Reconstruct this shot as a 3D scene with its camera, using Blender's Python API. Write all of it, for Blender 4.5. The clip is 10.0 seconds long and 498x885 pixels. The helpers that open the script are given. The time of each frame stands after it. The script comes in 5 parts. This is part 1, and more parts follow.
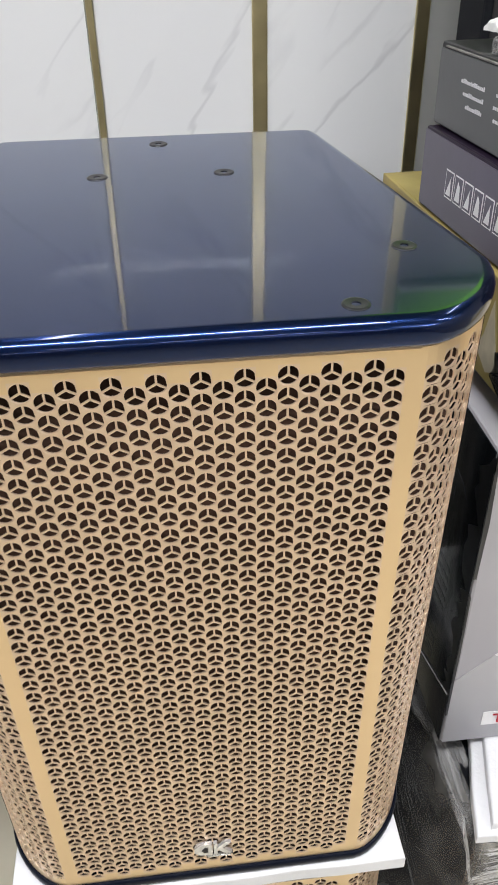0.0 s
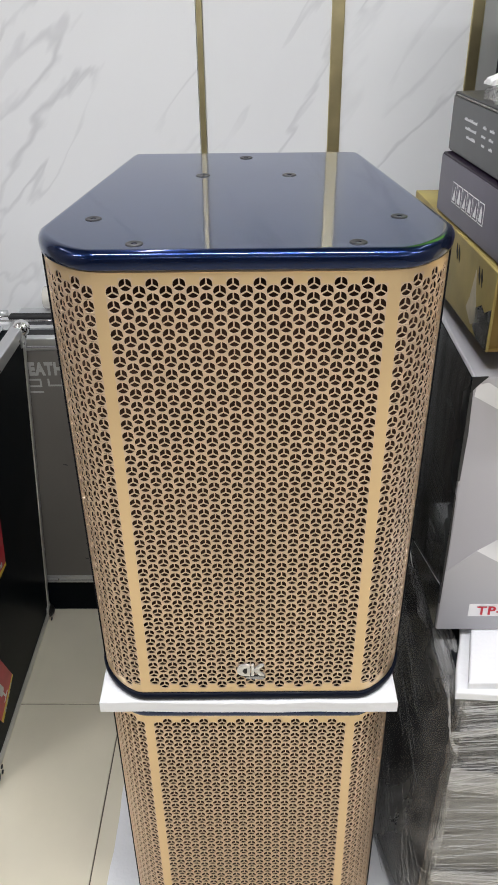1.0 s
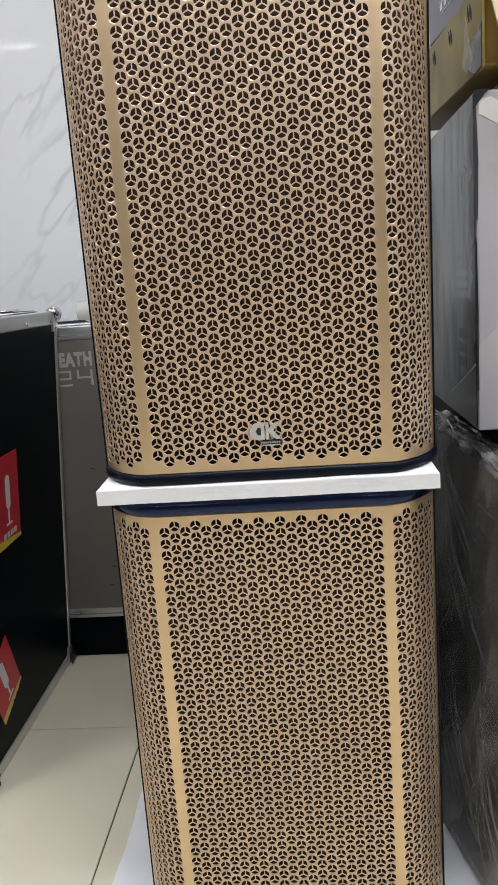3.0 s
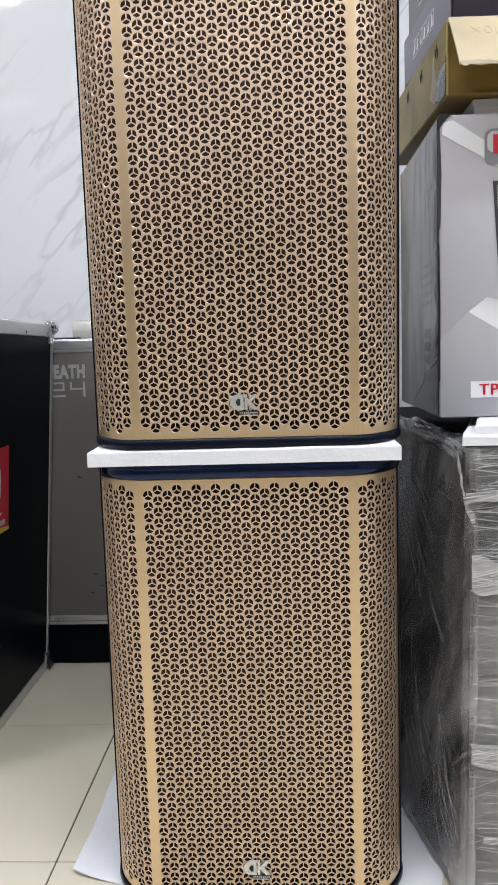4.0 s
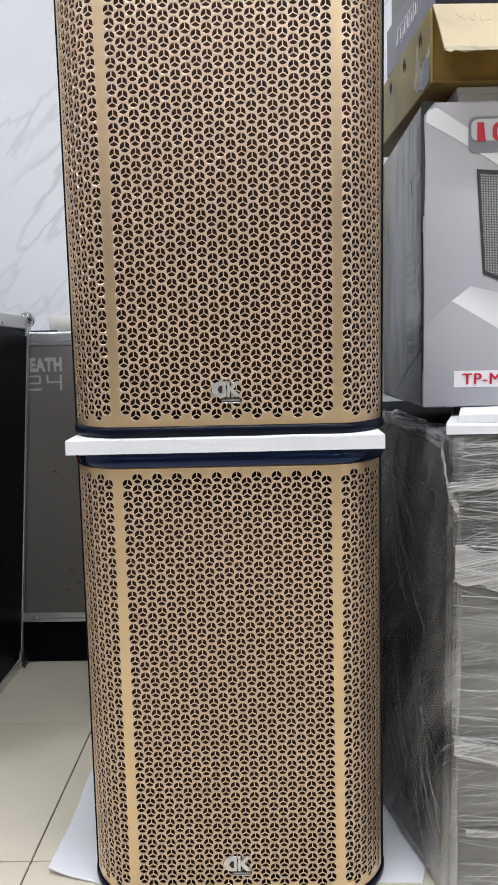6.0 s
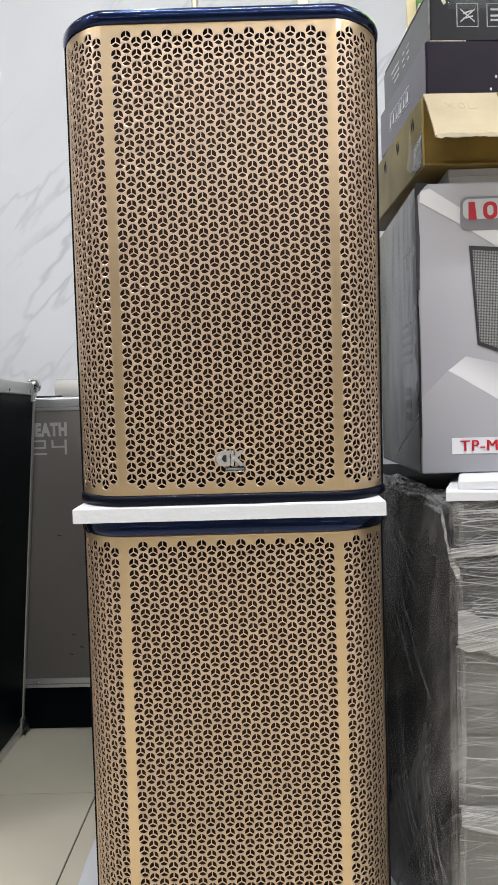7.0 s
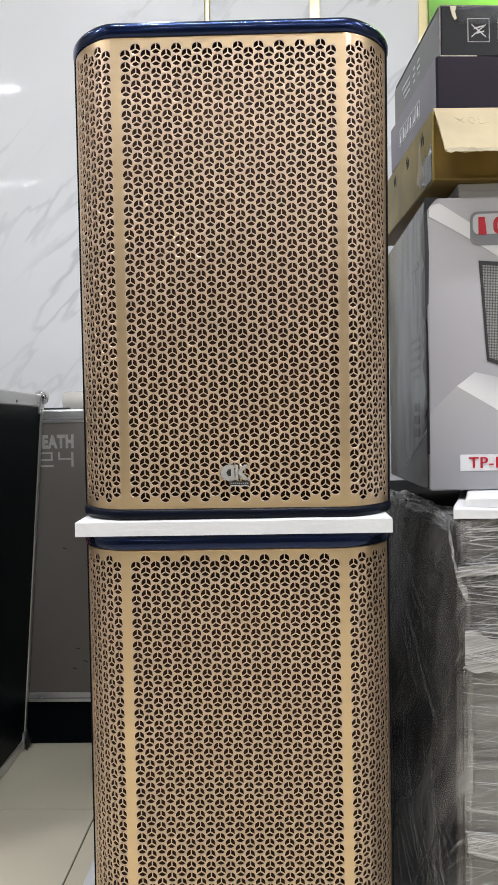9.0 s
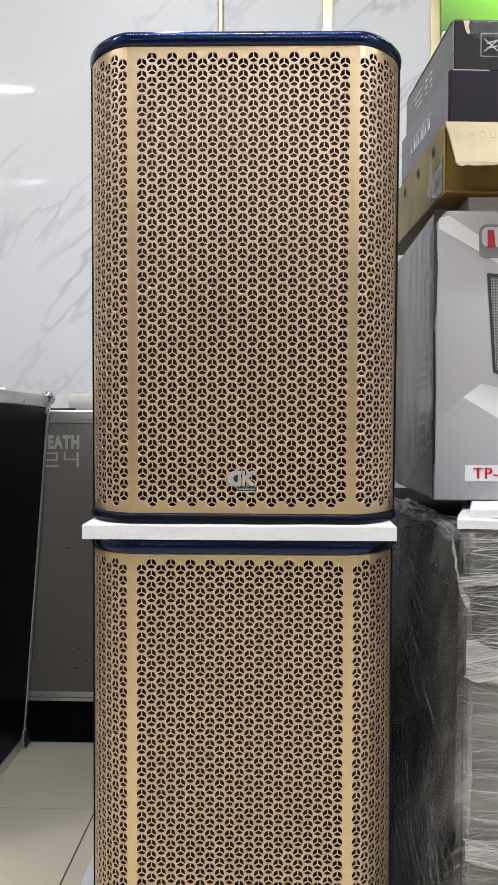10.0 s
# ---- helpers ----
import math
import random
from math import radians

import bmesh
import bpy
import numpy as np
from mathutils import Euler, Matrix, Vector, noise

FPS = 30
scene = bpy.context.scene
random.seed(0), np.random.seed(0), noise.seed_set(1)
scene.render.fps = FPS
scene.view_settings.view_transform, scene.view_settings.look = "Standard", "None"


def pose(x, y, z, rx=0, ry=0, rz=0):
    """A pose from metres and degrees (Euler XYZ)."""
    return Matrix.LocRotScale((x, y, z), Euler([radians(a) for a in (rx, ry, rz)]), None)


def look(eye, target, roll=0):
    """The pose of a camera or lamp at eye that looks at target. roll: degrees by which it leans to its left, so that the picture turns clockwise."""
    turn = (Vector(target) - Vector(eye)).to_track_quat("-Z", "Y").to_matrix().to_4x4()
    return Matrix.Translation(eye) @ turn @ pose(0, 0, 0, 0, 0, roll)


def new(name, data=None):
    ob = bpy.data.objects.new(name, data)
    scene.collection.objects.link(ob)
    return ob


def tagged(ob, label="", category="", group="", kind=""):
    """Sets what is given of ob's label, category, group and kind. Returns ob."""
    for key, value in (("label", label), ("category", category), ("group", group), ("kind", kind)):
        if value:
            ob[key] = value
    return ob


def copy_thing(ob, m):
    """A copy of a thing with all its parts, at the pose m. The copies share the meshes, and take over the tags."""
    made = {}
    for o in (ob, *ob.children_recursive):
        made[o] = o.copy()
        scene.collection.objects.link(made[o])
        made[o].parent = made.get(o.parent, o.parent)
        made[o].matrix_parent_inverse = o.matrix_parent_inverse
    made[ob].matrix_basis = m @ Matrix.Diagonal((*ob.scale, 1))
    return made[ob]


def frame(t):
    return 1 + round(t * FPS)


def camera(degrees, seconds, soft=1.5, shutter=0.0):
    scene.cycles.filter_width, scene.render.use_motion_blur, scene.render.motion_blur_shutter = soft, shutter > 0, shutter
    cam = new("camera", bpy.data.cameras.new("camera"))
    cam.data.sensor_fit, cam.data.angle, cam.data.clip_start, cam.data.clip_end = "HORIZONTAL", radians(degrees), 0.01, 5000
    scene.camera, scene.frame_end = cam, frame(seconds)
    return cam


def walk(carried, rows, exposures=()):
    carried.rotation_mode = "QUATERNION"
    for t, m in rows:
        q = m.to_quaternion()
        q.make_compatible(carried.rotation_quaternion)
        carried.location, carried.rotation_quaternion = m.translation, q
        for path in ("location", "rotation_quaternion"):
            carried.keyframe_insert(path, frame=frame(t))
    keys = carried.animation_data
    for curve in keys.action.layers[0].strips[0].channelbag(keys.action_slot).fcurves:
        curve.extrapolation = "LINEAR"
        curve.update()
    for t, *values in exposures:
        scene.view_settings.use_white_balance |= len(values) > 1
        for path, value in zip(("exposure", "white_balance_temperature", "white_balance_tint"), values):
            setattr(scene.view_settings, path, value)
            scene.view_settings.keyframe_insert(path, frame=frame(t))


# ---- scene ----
cam = camera(35.8, 10.0, 1.55, 0.15)
PATH = [
    (0, (0.009, -0.468, 1.677), (0.166, 1.171, 0.542), -1.1),
    (0.5, (0.046, -0.652, 1.705), (0.039, 1.035, 0.63), -1.2),
    (1, (0.019, -0.832, 1.705), (-0.009, 0.883, 0.676), -0.8),
    (1.5, (0.034, -0.946, 1.694), (0.004, 0.79, 0.701), -1.1),
    (2, (0.109, -1.022, 1.614), (0.043, 0.746, 0.682), -2.6),
    (2.5, (0.065, -0.933, 1.344), (-0.049, 0.922, 0.605), -4.9),
    (2.7, (0.056, -0.954, 1.155), (-0.094, 0.952, 0.569), -5.2),
    (3.8, (0.071, -1.153, 0.898), (-0.037, 0.834, 0.693), -2.1),
    (4, (0.069, -1.138, 0.883), (-0.037, 0.846, 0.651), -1.8),
    (4.5, (0.076, -1.111, 0.859), (-0.025, 0.859, 0.53), -1.8),
    (5, (0.069, -1.113, 0.858), (-0.015, 0.855, 0.513), -1.8),
    (5.5, (0.061, -1.115, 0.858), (-0.008, 0.858, 0.539), -1.7),
    (6, (0.059, -1.123, 0.86), (0.015, 0.864, 0.633), -1.4),
    (7.5, (0.054, -1.153, 0.884), (0.008, 0.846, 0.839), -1.9),
    (8, (0.065, -1.149, 0.875), (0.013, 0.85, 0.841), -2.0),
    (8.5, (0.07, -1.131, 0.866), (0.01, 0.867, 0.831), -1.8),
    (9, (0.062, -1.135, 0.878), (-0.004, 0.864, 0.836), -1.1),
    (9.5, (0.055, -1.143, 0.884), (-0.018, 0.855, 0.848), -0.4),
    (10, (0.054, -1.146, 0.885), (-0.016, 0.853, 0.848), 0.1),
]
walk(cam, [(t, look(e, g, r)) for t, e, g, r in PATH],
     exposures=[(0.0, 0.06, 6450, 13), (1.2, -0.06, 6450, 13), (2.5, -0.14, 6450, 13), (3.9, 0.11, 6100, 14), (6.1, 0.09, 6100, 14), (7.4, 0.04, 6350, 13), (10.0, 0.04, 6350, 13)])

# ---- light ----
world = bpy.data.worlds.new("room_air")
scene.world = world
world.use_nodes = True
world.node_tree.nodes["Background"].inputs[0].default_value = (0.9, 0.95, 1.0, 1)
world.node_tree.nodes["Background"].inputs[1].default_value = 0.035
scene.view_settings.exposure = 0.0
CEIL = 2.85
LAMP_W = 25.0
# centre x, y, length, turned along y, share of power
STRIPS = [(-1.93, -0.75, 1.2, False, 1.0), (0.03, -0.55, 1.2, False, 1.40), (2.0, -0.75, 1.2, False, 0.8),
          (-0.28, 0.74, 0.9, True, 0.2), (1.35, 0.6, 0.9, True, 0.2), (-1.75, 0.4, 0.9, True, 0.2),
          (-2.15, -2.4, 0.85, False, 0.4), (0.15, -2.4, 1.2, False, 0.3), (1.8, -2.4, 1.2, False, 1.25),
          # rear pair is unseen, added to light the speaker fronts from far back
          (-1.2, -4.3, 1.2, False, 0.45), (1.2, -4.3, 1.2, False, 0.5)]

# ---- materials ----


def mat(name, color, rough=0.5, metal=0.0, coat=0.0, spec=0.5, bump=0.0, bscale=200.0, var=0.0, vscale=6.0, rvar=0.0,
        stretch=(1, 1, 1)):
    """Principled surface with two scales of variation: vscale for stains, bscale for grain."""
    m = bpy.data.materials.new(name)
    m.use_nodes = True
    nt = m.node_tree
    b = nt.nodes["Principled BSDF"]
    b.inputs["Roughness"].default_value = rough
    b.inputs["Metallic"].default_value = metal
    b.inputs["Coat Weight"].default_value = coat
    b.inputs["Coat Roughness"].default_value = 0.08
    b.inputs["Specular IOR Level"].default_value = spec
    b.inputs["Base Color"].default_value = (*color, 1)
    tc = nt.nodes.new("ShaderNodeTexCoord")
    mp = nt.nodes.new("ShaderNodeMapping")
    mp.inputs["Scale"].default_value = stretch
    nt.links.new(tc.outputs["Object"], mp.inputs[0])
    if var or rvar:
        n = nt.nodes.new("ShaderNodeTexNoise")
        n.inputs["Scale"].default_value = vscale
        n.inputs["Detail"].default_value = 6
        nt.links.new(mp.outputs[0], n.inputs["Vector"])
        if var:
            ramp = nt.nodes.new("ShaderNodeValToRGB")
            ramp.color_ramp.elements[0].position, ramp.color_ramp.elements[1].position = 0.3, 0.7
            ramp.color_ramp.elements[0].color = (*[c * (1 - var) for c in color], 1)
            ramp.color_ramp.elements[1].color = (*[min(1, c * (1 + var)) for c in color], 1)
            nt.links.new(n.outputs[0], ramp.inputs[0])
            nt.links.new(ramp.outputs[0], b.inputs["Base Color"])
        if rvar:
            mr = nt.nodes.new("ShaderNodeMapRange")
            mr.inputs["To Min"].default_value, mr.inputs["To Max"].default_value = max(0.02, rough - rvar), rough + rvar
            nt.links.new(n.outputs[0], mr.inputs["Value"])
            nt.links.new(mr.outputs[0], b.inputs["Roughness"])
    if bump:
        g = nt.nodes.new("ShaderNodeTexNoise")
        g.inputs["Scale"].default_value = bscale
        g.inputs["Detail"].default_value = 4
        nt.links.new(mp.outputs[0], g.inputs["Vector"])
        bp = nt.nodes.new("ShaderNodeBump")
        bp.inputs["Strength"].default_value = bump
        bp.inputs["Distance"].default_value = 0.002
        nt.links.new(g.outputs[0], bp.inputs["Height"])
        nt.links.new(bp.outputs[0], b.inputs["Normal"])
    return m


def marble(name, base, vein, seed):
    """Polished white slab with soft slanting grey veins."""
    m = mat(name, base, 0.045, spec=0.14)
    nt = m.node_tree
    b = nt.nodes["Principled BSDF"]
    tc = nt.nodes.new("ShaderNodeTexCoord")
    mp = nt.nodes.new("ShaderNodeMapping")
    turn = nt.nodes.new("ShaderNodeMapping")
    turn.inputs["Rotation"].default_value = (0, radians(50), 0)
    nt.links.new(tc.outputs["Object"], turn.inputs[0])
    mp.inputs["Location"].default_value = (seed, seed * 0.7, 0)
    mp.inputs["Scale"].default_value = (0.5, 1.0, 2.2)
    nt.links.new(turn.outputs[0], mp.inputs[0])
    n = nt.nodes.new("ShaderNodeTexNoise")
    n.inputs["Scale"].default_value = 3.3
    n.inputs["Detail"].default_value = 4
    n.inputs["Roughness"].default_value = 0.48
    n.inputs["Distortion"].default_value = 0.2
    nt.links.new(mp.outputs[0], n.inputs["Vector"])
    sub = nt.nodes.new("ShaderNodeMath")
    sub.operation = "SUBTRACT"
    sub.inputs[1].default_value = 0.5
    ab = nt.nodes.new("ShaderNodeMath")
    ab.operation = "ABSOLUTE"
    nt.links.new(n.outputs[0], sub.inputs[0])
    nt.links.new(sub.outputs[0], ab.inputs[0])
    thin = nt.nodes.new("ShaderNodeMapRange")
    thin.interpolation_type = "SMOOTHSTEP"
    thin.inputs["From Min"].default_value, thin.inputs["From Max"].default_value = 0.0, 0.032
    thin.inputs["To Min"].default_value, thin.inputs["To Max"].default_value = 0.62, 0.0
    nt.links.new(ab.outputs[0], thin.inputs["Value"])
    n2 = nt.nodes.new("ShaderNodeTexNoise")
    n2.inputs["Scale"].default_value = 2.6
    n2.inputs["Detail"].default_value = 3
    nt.links.new(mp.outputs[0], n2.inputs["Vector"])
    mask = nt.nodes.new("ShaderNodeMapRange")
    mask.inputs["From Min"].default_value, mask.inputs["From Max"].default_value = 0.38, 0.60
    nt.links.new(n2.outputs[0], mask.inputs["Value"])
    mul = nt.nodes.new("ShaderNodeMath")
    mul.operation = "MULTIPLY"
    nt.links.new(thin.outputs[0], mul.inputs[0])
    nt.links.new(mask.outputs[0], mul.inputs[1])
    # broad clouding
    n3 = nt.nodes.new("ShaderNodeTexNoise")
    n3.inputs["Scale"].default_value = 1.1
    n3.inputs["Detail"].default_value = 4
    nt.links.new(mp.outputs[0], n3.inputs["Vector"])
    cloud = nt.nodes.new("ShaderNodeMapRange")
    cloud.inputs["From Min"].default_value, cloud.inputs["From Max"].default_value = 0.35, 0.75
    cloud.inputs["To Max"].default_value = 0.16
    nt.links.new(n3.outputs[0], cloud.inputs["Value"])
    mx = nt.nodes.new("ShaderNodeMath")
    mx.operation = "MAXIMUM"
    nt.links.new(mul.outputs[0], mx.inputs[0])
    nt.links.new(cloud.outputs[0], mx.inputs[1])
    mix = nt.nodes.new("ShaderNodeMix")
    mix.data_type = "RGBA"
    mix.inputs["A"].default_value = (*base, 1)
    mix.inputs["B"].default_value = (*vein, 1)
    nt.links.new(mx.outputs[0], mix.inputs["Factor"])
    nt.links.new(mix.outputs["Result"], b.inputs["Base Color"])
    return m


def film_mat(name, streak=(1, 1, 1), haze=0.25, rough=0.12, seed=0.0, shine=1.45, relief=0.006, fine=8, swirl=0.8, turn=(0, 6, 0)):
    """Clear stretch film: see-through, with glossy creases and a milky veil where it bunches."""
    m = bpy.data.materials.new(name)
    m.use_nodes = True
    nt = m.node_tree
    nt.nodes.remove(nt.nodes["Principled BSDF"])
    tc = nt.nodes.new("ShaderNodeTexCoord")
    mp = nt.nodes.new("ShaderNodeMapping")
    mp.inputs["Scale"].default_value = streak
    mp.inputs["Location"].default_value = (seed, seed, seed)
    mp.inputs["Rotation"].default_value = [radians(a) for a in turn]
    nt.links.new(tc.outputs["Object"], mp.inputs[0])
    n = nt.nodes.new("ShaderNodeTexNoise")
    n.inputs["Scale"].default_value = 9
    n.inputs["Detail"].default_value = fine
    n.inputs["Roughness"].default_value = 0.62
    n.inputs["Distortion"].default_value = swirl
    nt.links.new(mp.outputs[0], n.inputs["Vector"])
    bp = nt.nodes.new("ShaderNodeBump")
    bp.inputs["Strength"].default_value = 1.0
    bp.inputs["Distance"].default_value = relief
    nt.links.new(n.outputs[0], bp.inputs["Height"])
    clear = nt.nodes.new("ShaderNodeBsdfTransparent")
    veil = nt.nodes.new("ShaderNodeBsdfDiffuse")
    veil.inputs[0].default_value = (0.74, 0.74, 0.73, 1)
    gloss = nt.nodes.new("ShaderNodeBsdfGlossy")
    gloss.inputs["Roughness"].default_value = rough
    nt.links.new(bp.outputs[0], gloss.inputs["Normal"])
    nt.links.new(bp.outputs[0], veil.inputs["Normal"])
    mr = nt.nodes.new("ShaderNodeMapRange")
    mr.inputs["From Min"].default_value, mr.inputs["From Max"].default_value = 0.46, 0.72
    mr.inputs["To Min"].default_value, mr.inputs["To Max"].default_value = haze * 0.4, min(0.95, haze * 2.4)
    nt.links.new(n.outputs[0], mr.inputs["Value"])
    a = nt.nodes.new("ShaderNodeMixShader")
    nt.links.new(mr.outputs[0], a.inputs[0])
    nt.links.new(clear.outputs[0], a.inputs[1])
    nt.links.new(veil.outputs[0], a.inputs[2])
    fr = nt.nodes.new("ShaderNodeFresnel")
    fr.inputs["IOR"].default_value = shine
    nt.links.new(bp.outputs[0], fr.inputs["Normal"])
    b = nt.nodes.new("ShaderNodeMixShader")
    nt.links.new(fr.outputs[0], b.inputs[0])
    nt.links.new(a.outputs[0], b.inputs[1])
    nt.links.new(gloss.outputs[0], b.inputs[2])
    nt.links.new(b.outputs[0], nt.nodes["Material Output"].inputs[0])
    return m


def streak_film(name, layers, base, peak, rough, shine, relief, axis="y", tone=0.74):
    """Pulled stretch film. layers: (per metre along, per metre across, tilt in degrees, start, full, weight) of fine parallel streaks;
    the veil runs from base where the film is clear to peak on the streaks."""
    m = bpy.data.materials.new(name)
    m.use_nodes = True
    nt = m.node_tree
    nt.nodes.remove(nt.nodes["Principled BSDF"])
    tc = nt.nodes.new("ShaderNodeTexCoord")
    total = None
    for k, (along, across, tilt, lo, hi, weight) in enumerate(layers):
        turn = nt.nodes.new("ShaderNodeMapping")
        turn.inputs["Rotation"].default_value = (0, radians(tilt), 0) if axis == "y" else (radians(tilt), 0, 0)
        nt.links.new(tc.outputs["Object"], turn.inputs[0])
        size = nt.nodes.new("ShaderNodeMapping")
        size.inputs["Scale"].default_value = (along, 3.0, across) if axis == "y" else (3.0, along, across)
        size.inputs["Location"].default_value = (k * 7.3, k * 3.1, k * 5.7)
        nt.links.new(turn.outputs[0], size.inputs[0])
        n = nt.nodes.new("ShaderNodeTexNoise")
        n.inputs["Scale"].default_value = 1.0
        n.inputs["Detail"].default_value = 4
        n.inputs["Roughness"].default_value = 0.6
        n.inputs["Distortion"].default_value = 0.3
        nt.links.new(size.outputs[0], n.inputs["Vector"])
        mr = nt.nodes.new("ShaderNodeMapRange")
        mr.inputs["From Min"].default_value, mr.inputs["From Max"].default_value = lo, hi
        mr.inputs["To Max"].default_value = weight
        nt.links.new(n.outputs[0], mr.inputs["Value"])
        if total is None:
            total = mr
        else:
            mx = nt.nodes.new("ShaderNodeMath")
            mx.operation = "MAXIMUM"
            nt.links.new(total.outputs[0], mx.inputs[0])
            nt.links.new(mr.outputs[0], mx.inputs[1])
            total = mx
    bp = nt.nodes.new("ShaderNodeBump")
    bp.inputs["Strength"].default_value = 1.0
    bp.inputs["Distance"].default_value = relief
    nt.links.new(total.outputs[0], bp.inputs["Height"])
    veil_amount = nt.nodes.new("ShaderNodeMapRange")
    veil_amount.inputs["To Min"].default_value, veil_amount.inputs["To Max"].default_value = base, peak
    nt.links.new(total.outputs[0], veil_amount.inputs["Value"])
    clear = nt.nodes.new("ShaderNodeBsdfTransparent")
    veil = nt.nodes.new("ShaderNodeBsdfDiffuse")
    veil.inputs[0].default_value = (tone, tone * 0.99, tone * 0.97, 1)
    gloss = nt.nodes.new("ShaderNodeBsdfGlossy")
    gloss.inputs["Roughness"].default_value = rough
    nt.links.new(bp.outputs[0], gloss.inputs["Normal"])
    a = nt.nodes.new("ShaderNodeMixShader")
    nt.links.new(veil_amount.outputs[0], a.inputs[0])
    nt.links.new(clear.outputs[0], a.inputs[1])
    nt.links.new(veil.outputs[0], a.inputs[2])
    fr = nt.nodes.new("ShaderNodeFresnel")
    fr.inputs["IOR"].default_value = shine
    nt.links.new(bp.outputs[0], fr.inputs["Normal"])
    b = nt.nodes.new("ShaderNodeMixShader")
    nt.links.new(fr.outputs[0], b.inputs[0])
    nt.links.new(a.outputs[0], b.inputs[1])
    nt.links.new(gloss.outputs[0], b.inputs[2])
    nt.links.new(b.outputs[0], nt.nodes["Material Output"].inputs[0])
    return m


def gradient_mat(name, c0, c1, along, lo, hi, rough=0.38):
    """Printed tone that runs from c0 to c1 across the sheet, in the object's own metres."""
    m = mat(name, c0, rough)
    nt = m.node_tree
    tc = nt.nodes.new("ShaderNodeTexCoord")
    dot = nt.nodes.new("ShaderNodeVectorMath")
    dot.operation = "DOT_PRODUCT"
    dot.inputs[1].default_value = along
    nt.links.new(tc.outputs["Object"], dot.inputs[0])
    ramp = nt.nodes.new("ShaderNodeMapRange")
    ramp.interpolation_type = "SMOOTHSTEP"
    ramp.inputs["From Min"].default_value, ramp.inputs["From Max"].default_value = lo, hi
    nt.links.new(dot.outputs["Value"], ramp.inputs["Value"])
    mix = nt.nodes.new("ShaderNodeMix")
    mix.data_type = "RGBA"
    mix.inputs["A"].default_value, mix.inputs["B"].default_value = (*c0, 1), (*c1, 1)
    nt.links.new(ramp.outputs[0], mix.inputs["Factor"])
    nt.links.new(mix.outputs["Result"], nt.nodes["Principled BSDF"].inputs["Base Color"])
    return m


def glow(name, color, strength):
    m = bpy.data.materials.new(name)
    m.use_nodes = True
    b = m.node_tree.nodes["Principled BSDF"]
    b.inputs["Base Color"].default_value = (*color, 1)
    b.inputs["Emission Color"].default_value = (*color, 1)
    b.inputs["Emission Strength"].default_value = strength
    return m


M_GOLD = mat("gold_paint", (0.785, 0.592, 0.366), 0.31, metal=0.88, bump=0.06, bscale=900, var=0.04, vscale=5, rvar=0.04)
# paler, pinker gold stands in for white light caught by the hole rims
M_ROSE = mat("gold_paint_paled_for_rim_light", (0.755, 0.585, 0.436), 0.38, metal=0.82, coat=0.10, bump=0.06, bscale=900, var=0.04, vscale=5, rvar=0.04)
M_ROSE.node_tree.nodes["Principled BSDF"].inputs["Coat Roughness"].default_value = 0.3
M_BLUE = mat("blue_lacquer", (0.0024, 0.0135, 0.068), 0.21, metal=0.9, coat=1.0, bump=0.010, bscale=60, rvar=0.05)
M_BLUE.node_tree.nodes["Principled BSDF"].inputs["Coat Roughness"].default_value = 0.05
M_BLUE.node_tree.nodes["Principled BSDF"].inputs["Coat IOR"].default_value = 1.36
M_SIDE = mat("blue_black_cabinet_paint", (0.006, 0.007, 0.012), 0.5, spec=0.2, bump=0.15, bscale=300, var=0.2)
M_BLUE.node_tree.nodes["Principled BSDF"].inputs["Specular Tint"].default_value = (0.72, 0.80, 1.0, 1)
M_BASE = mat("blue_black_satin_lacquer", (0.003, 0.005, 0.013), 0.3, spec=0.14, bump=0.02, bscale=80, rvar=0.06)
M_FOAMBLACK = mat("dark_brown_acoustic_foam", (0.048, 0.021, 0.011), 0.98, bump=0.5, bscale=300, var=0.3)
M_FOAM = mat("white_foam", (0.765, 0.775, 0.795), 0.75, bump=0.35, bscale=140, var=0.03)
M_STEEL = mat("black_steel", (0.05, 0.05, 0.055), 0.35, metal=0.9)
M_CHROME = mat("chrome", (0.75, 0.75, 0.76), 0.16, metal=1.0, rvar=0.08)
M_ALU = mat("brushed_aluminium", (0.62, 0.63, 0.64), 0.34, metal=0.9, bump=0.12, bscale=120, var=0.08, rvar=0.08, stretch=(1, 1, 6))
M_SILVER = mat("silver_badge", (0.68, 0.68, 0.67), 0.25, metal=0.6, bump=0.05)
M_BLACK = mat("black_laminate", (0.0022, 0.0042, 0.0065), 0.42, spec=0.05, bump=0.06, bscale=500, var=0.25, vscale=3, rvar=0.08)
M_GREY = mat("grey_laminate", (0.158, 0.147, 0.132), 0.42, bump=0.05, bscale=400, var=0.10, vscale=2.5, rvar=0.06)
M_PRINT = mat("pale_grey_print", (0.42, 0.42, 0.40), 0.5, var=0.12, vscale=30)
M_BRASS = mat("brass_trim", (0.68, 0.59, 0.34), 0.34, metal=1.0, var=0.12, vscale=12, rvar=0.06)
M_TILE = mat("beige_glazed_tile", (0.685, 0.638, 0.505), 0.16, bump=0.02, bscale=40, var=0.05, vscale=4, rvar=0.05)
M_GROUT = mat("dark_grout", (0.12, 0.10, 0.08), 0.9, bump=0.3)
M_PAINT = mat("white_wall_paint", (0.78, 0.78, 0.76), 0.7, bump=0.1, bscale=90, var=0.03, vscale=1.5)
M_SHOP = mat("grey_shop_wall", (0.34, 0.322, 0.298), 0.6, bump=0.1, bscale=90, var=0.1, vscale=1.5)
M_CEIL = mat("grey_ceiling_paint", (0.32, 0.32, 0.31), 0.8, bump=0.08, bscale=90, var=0.02)
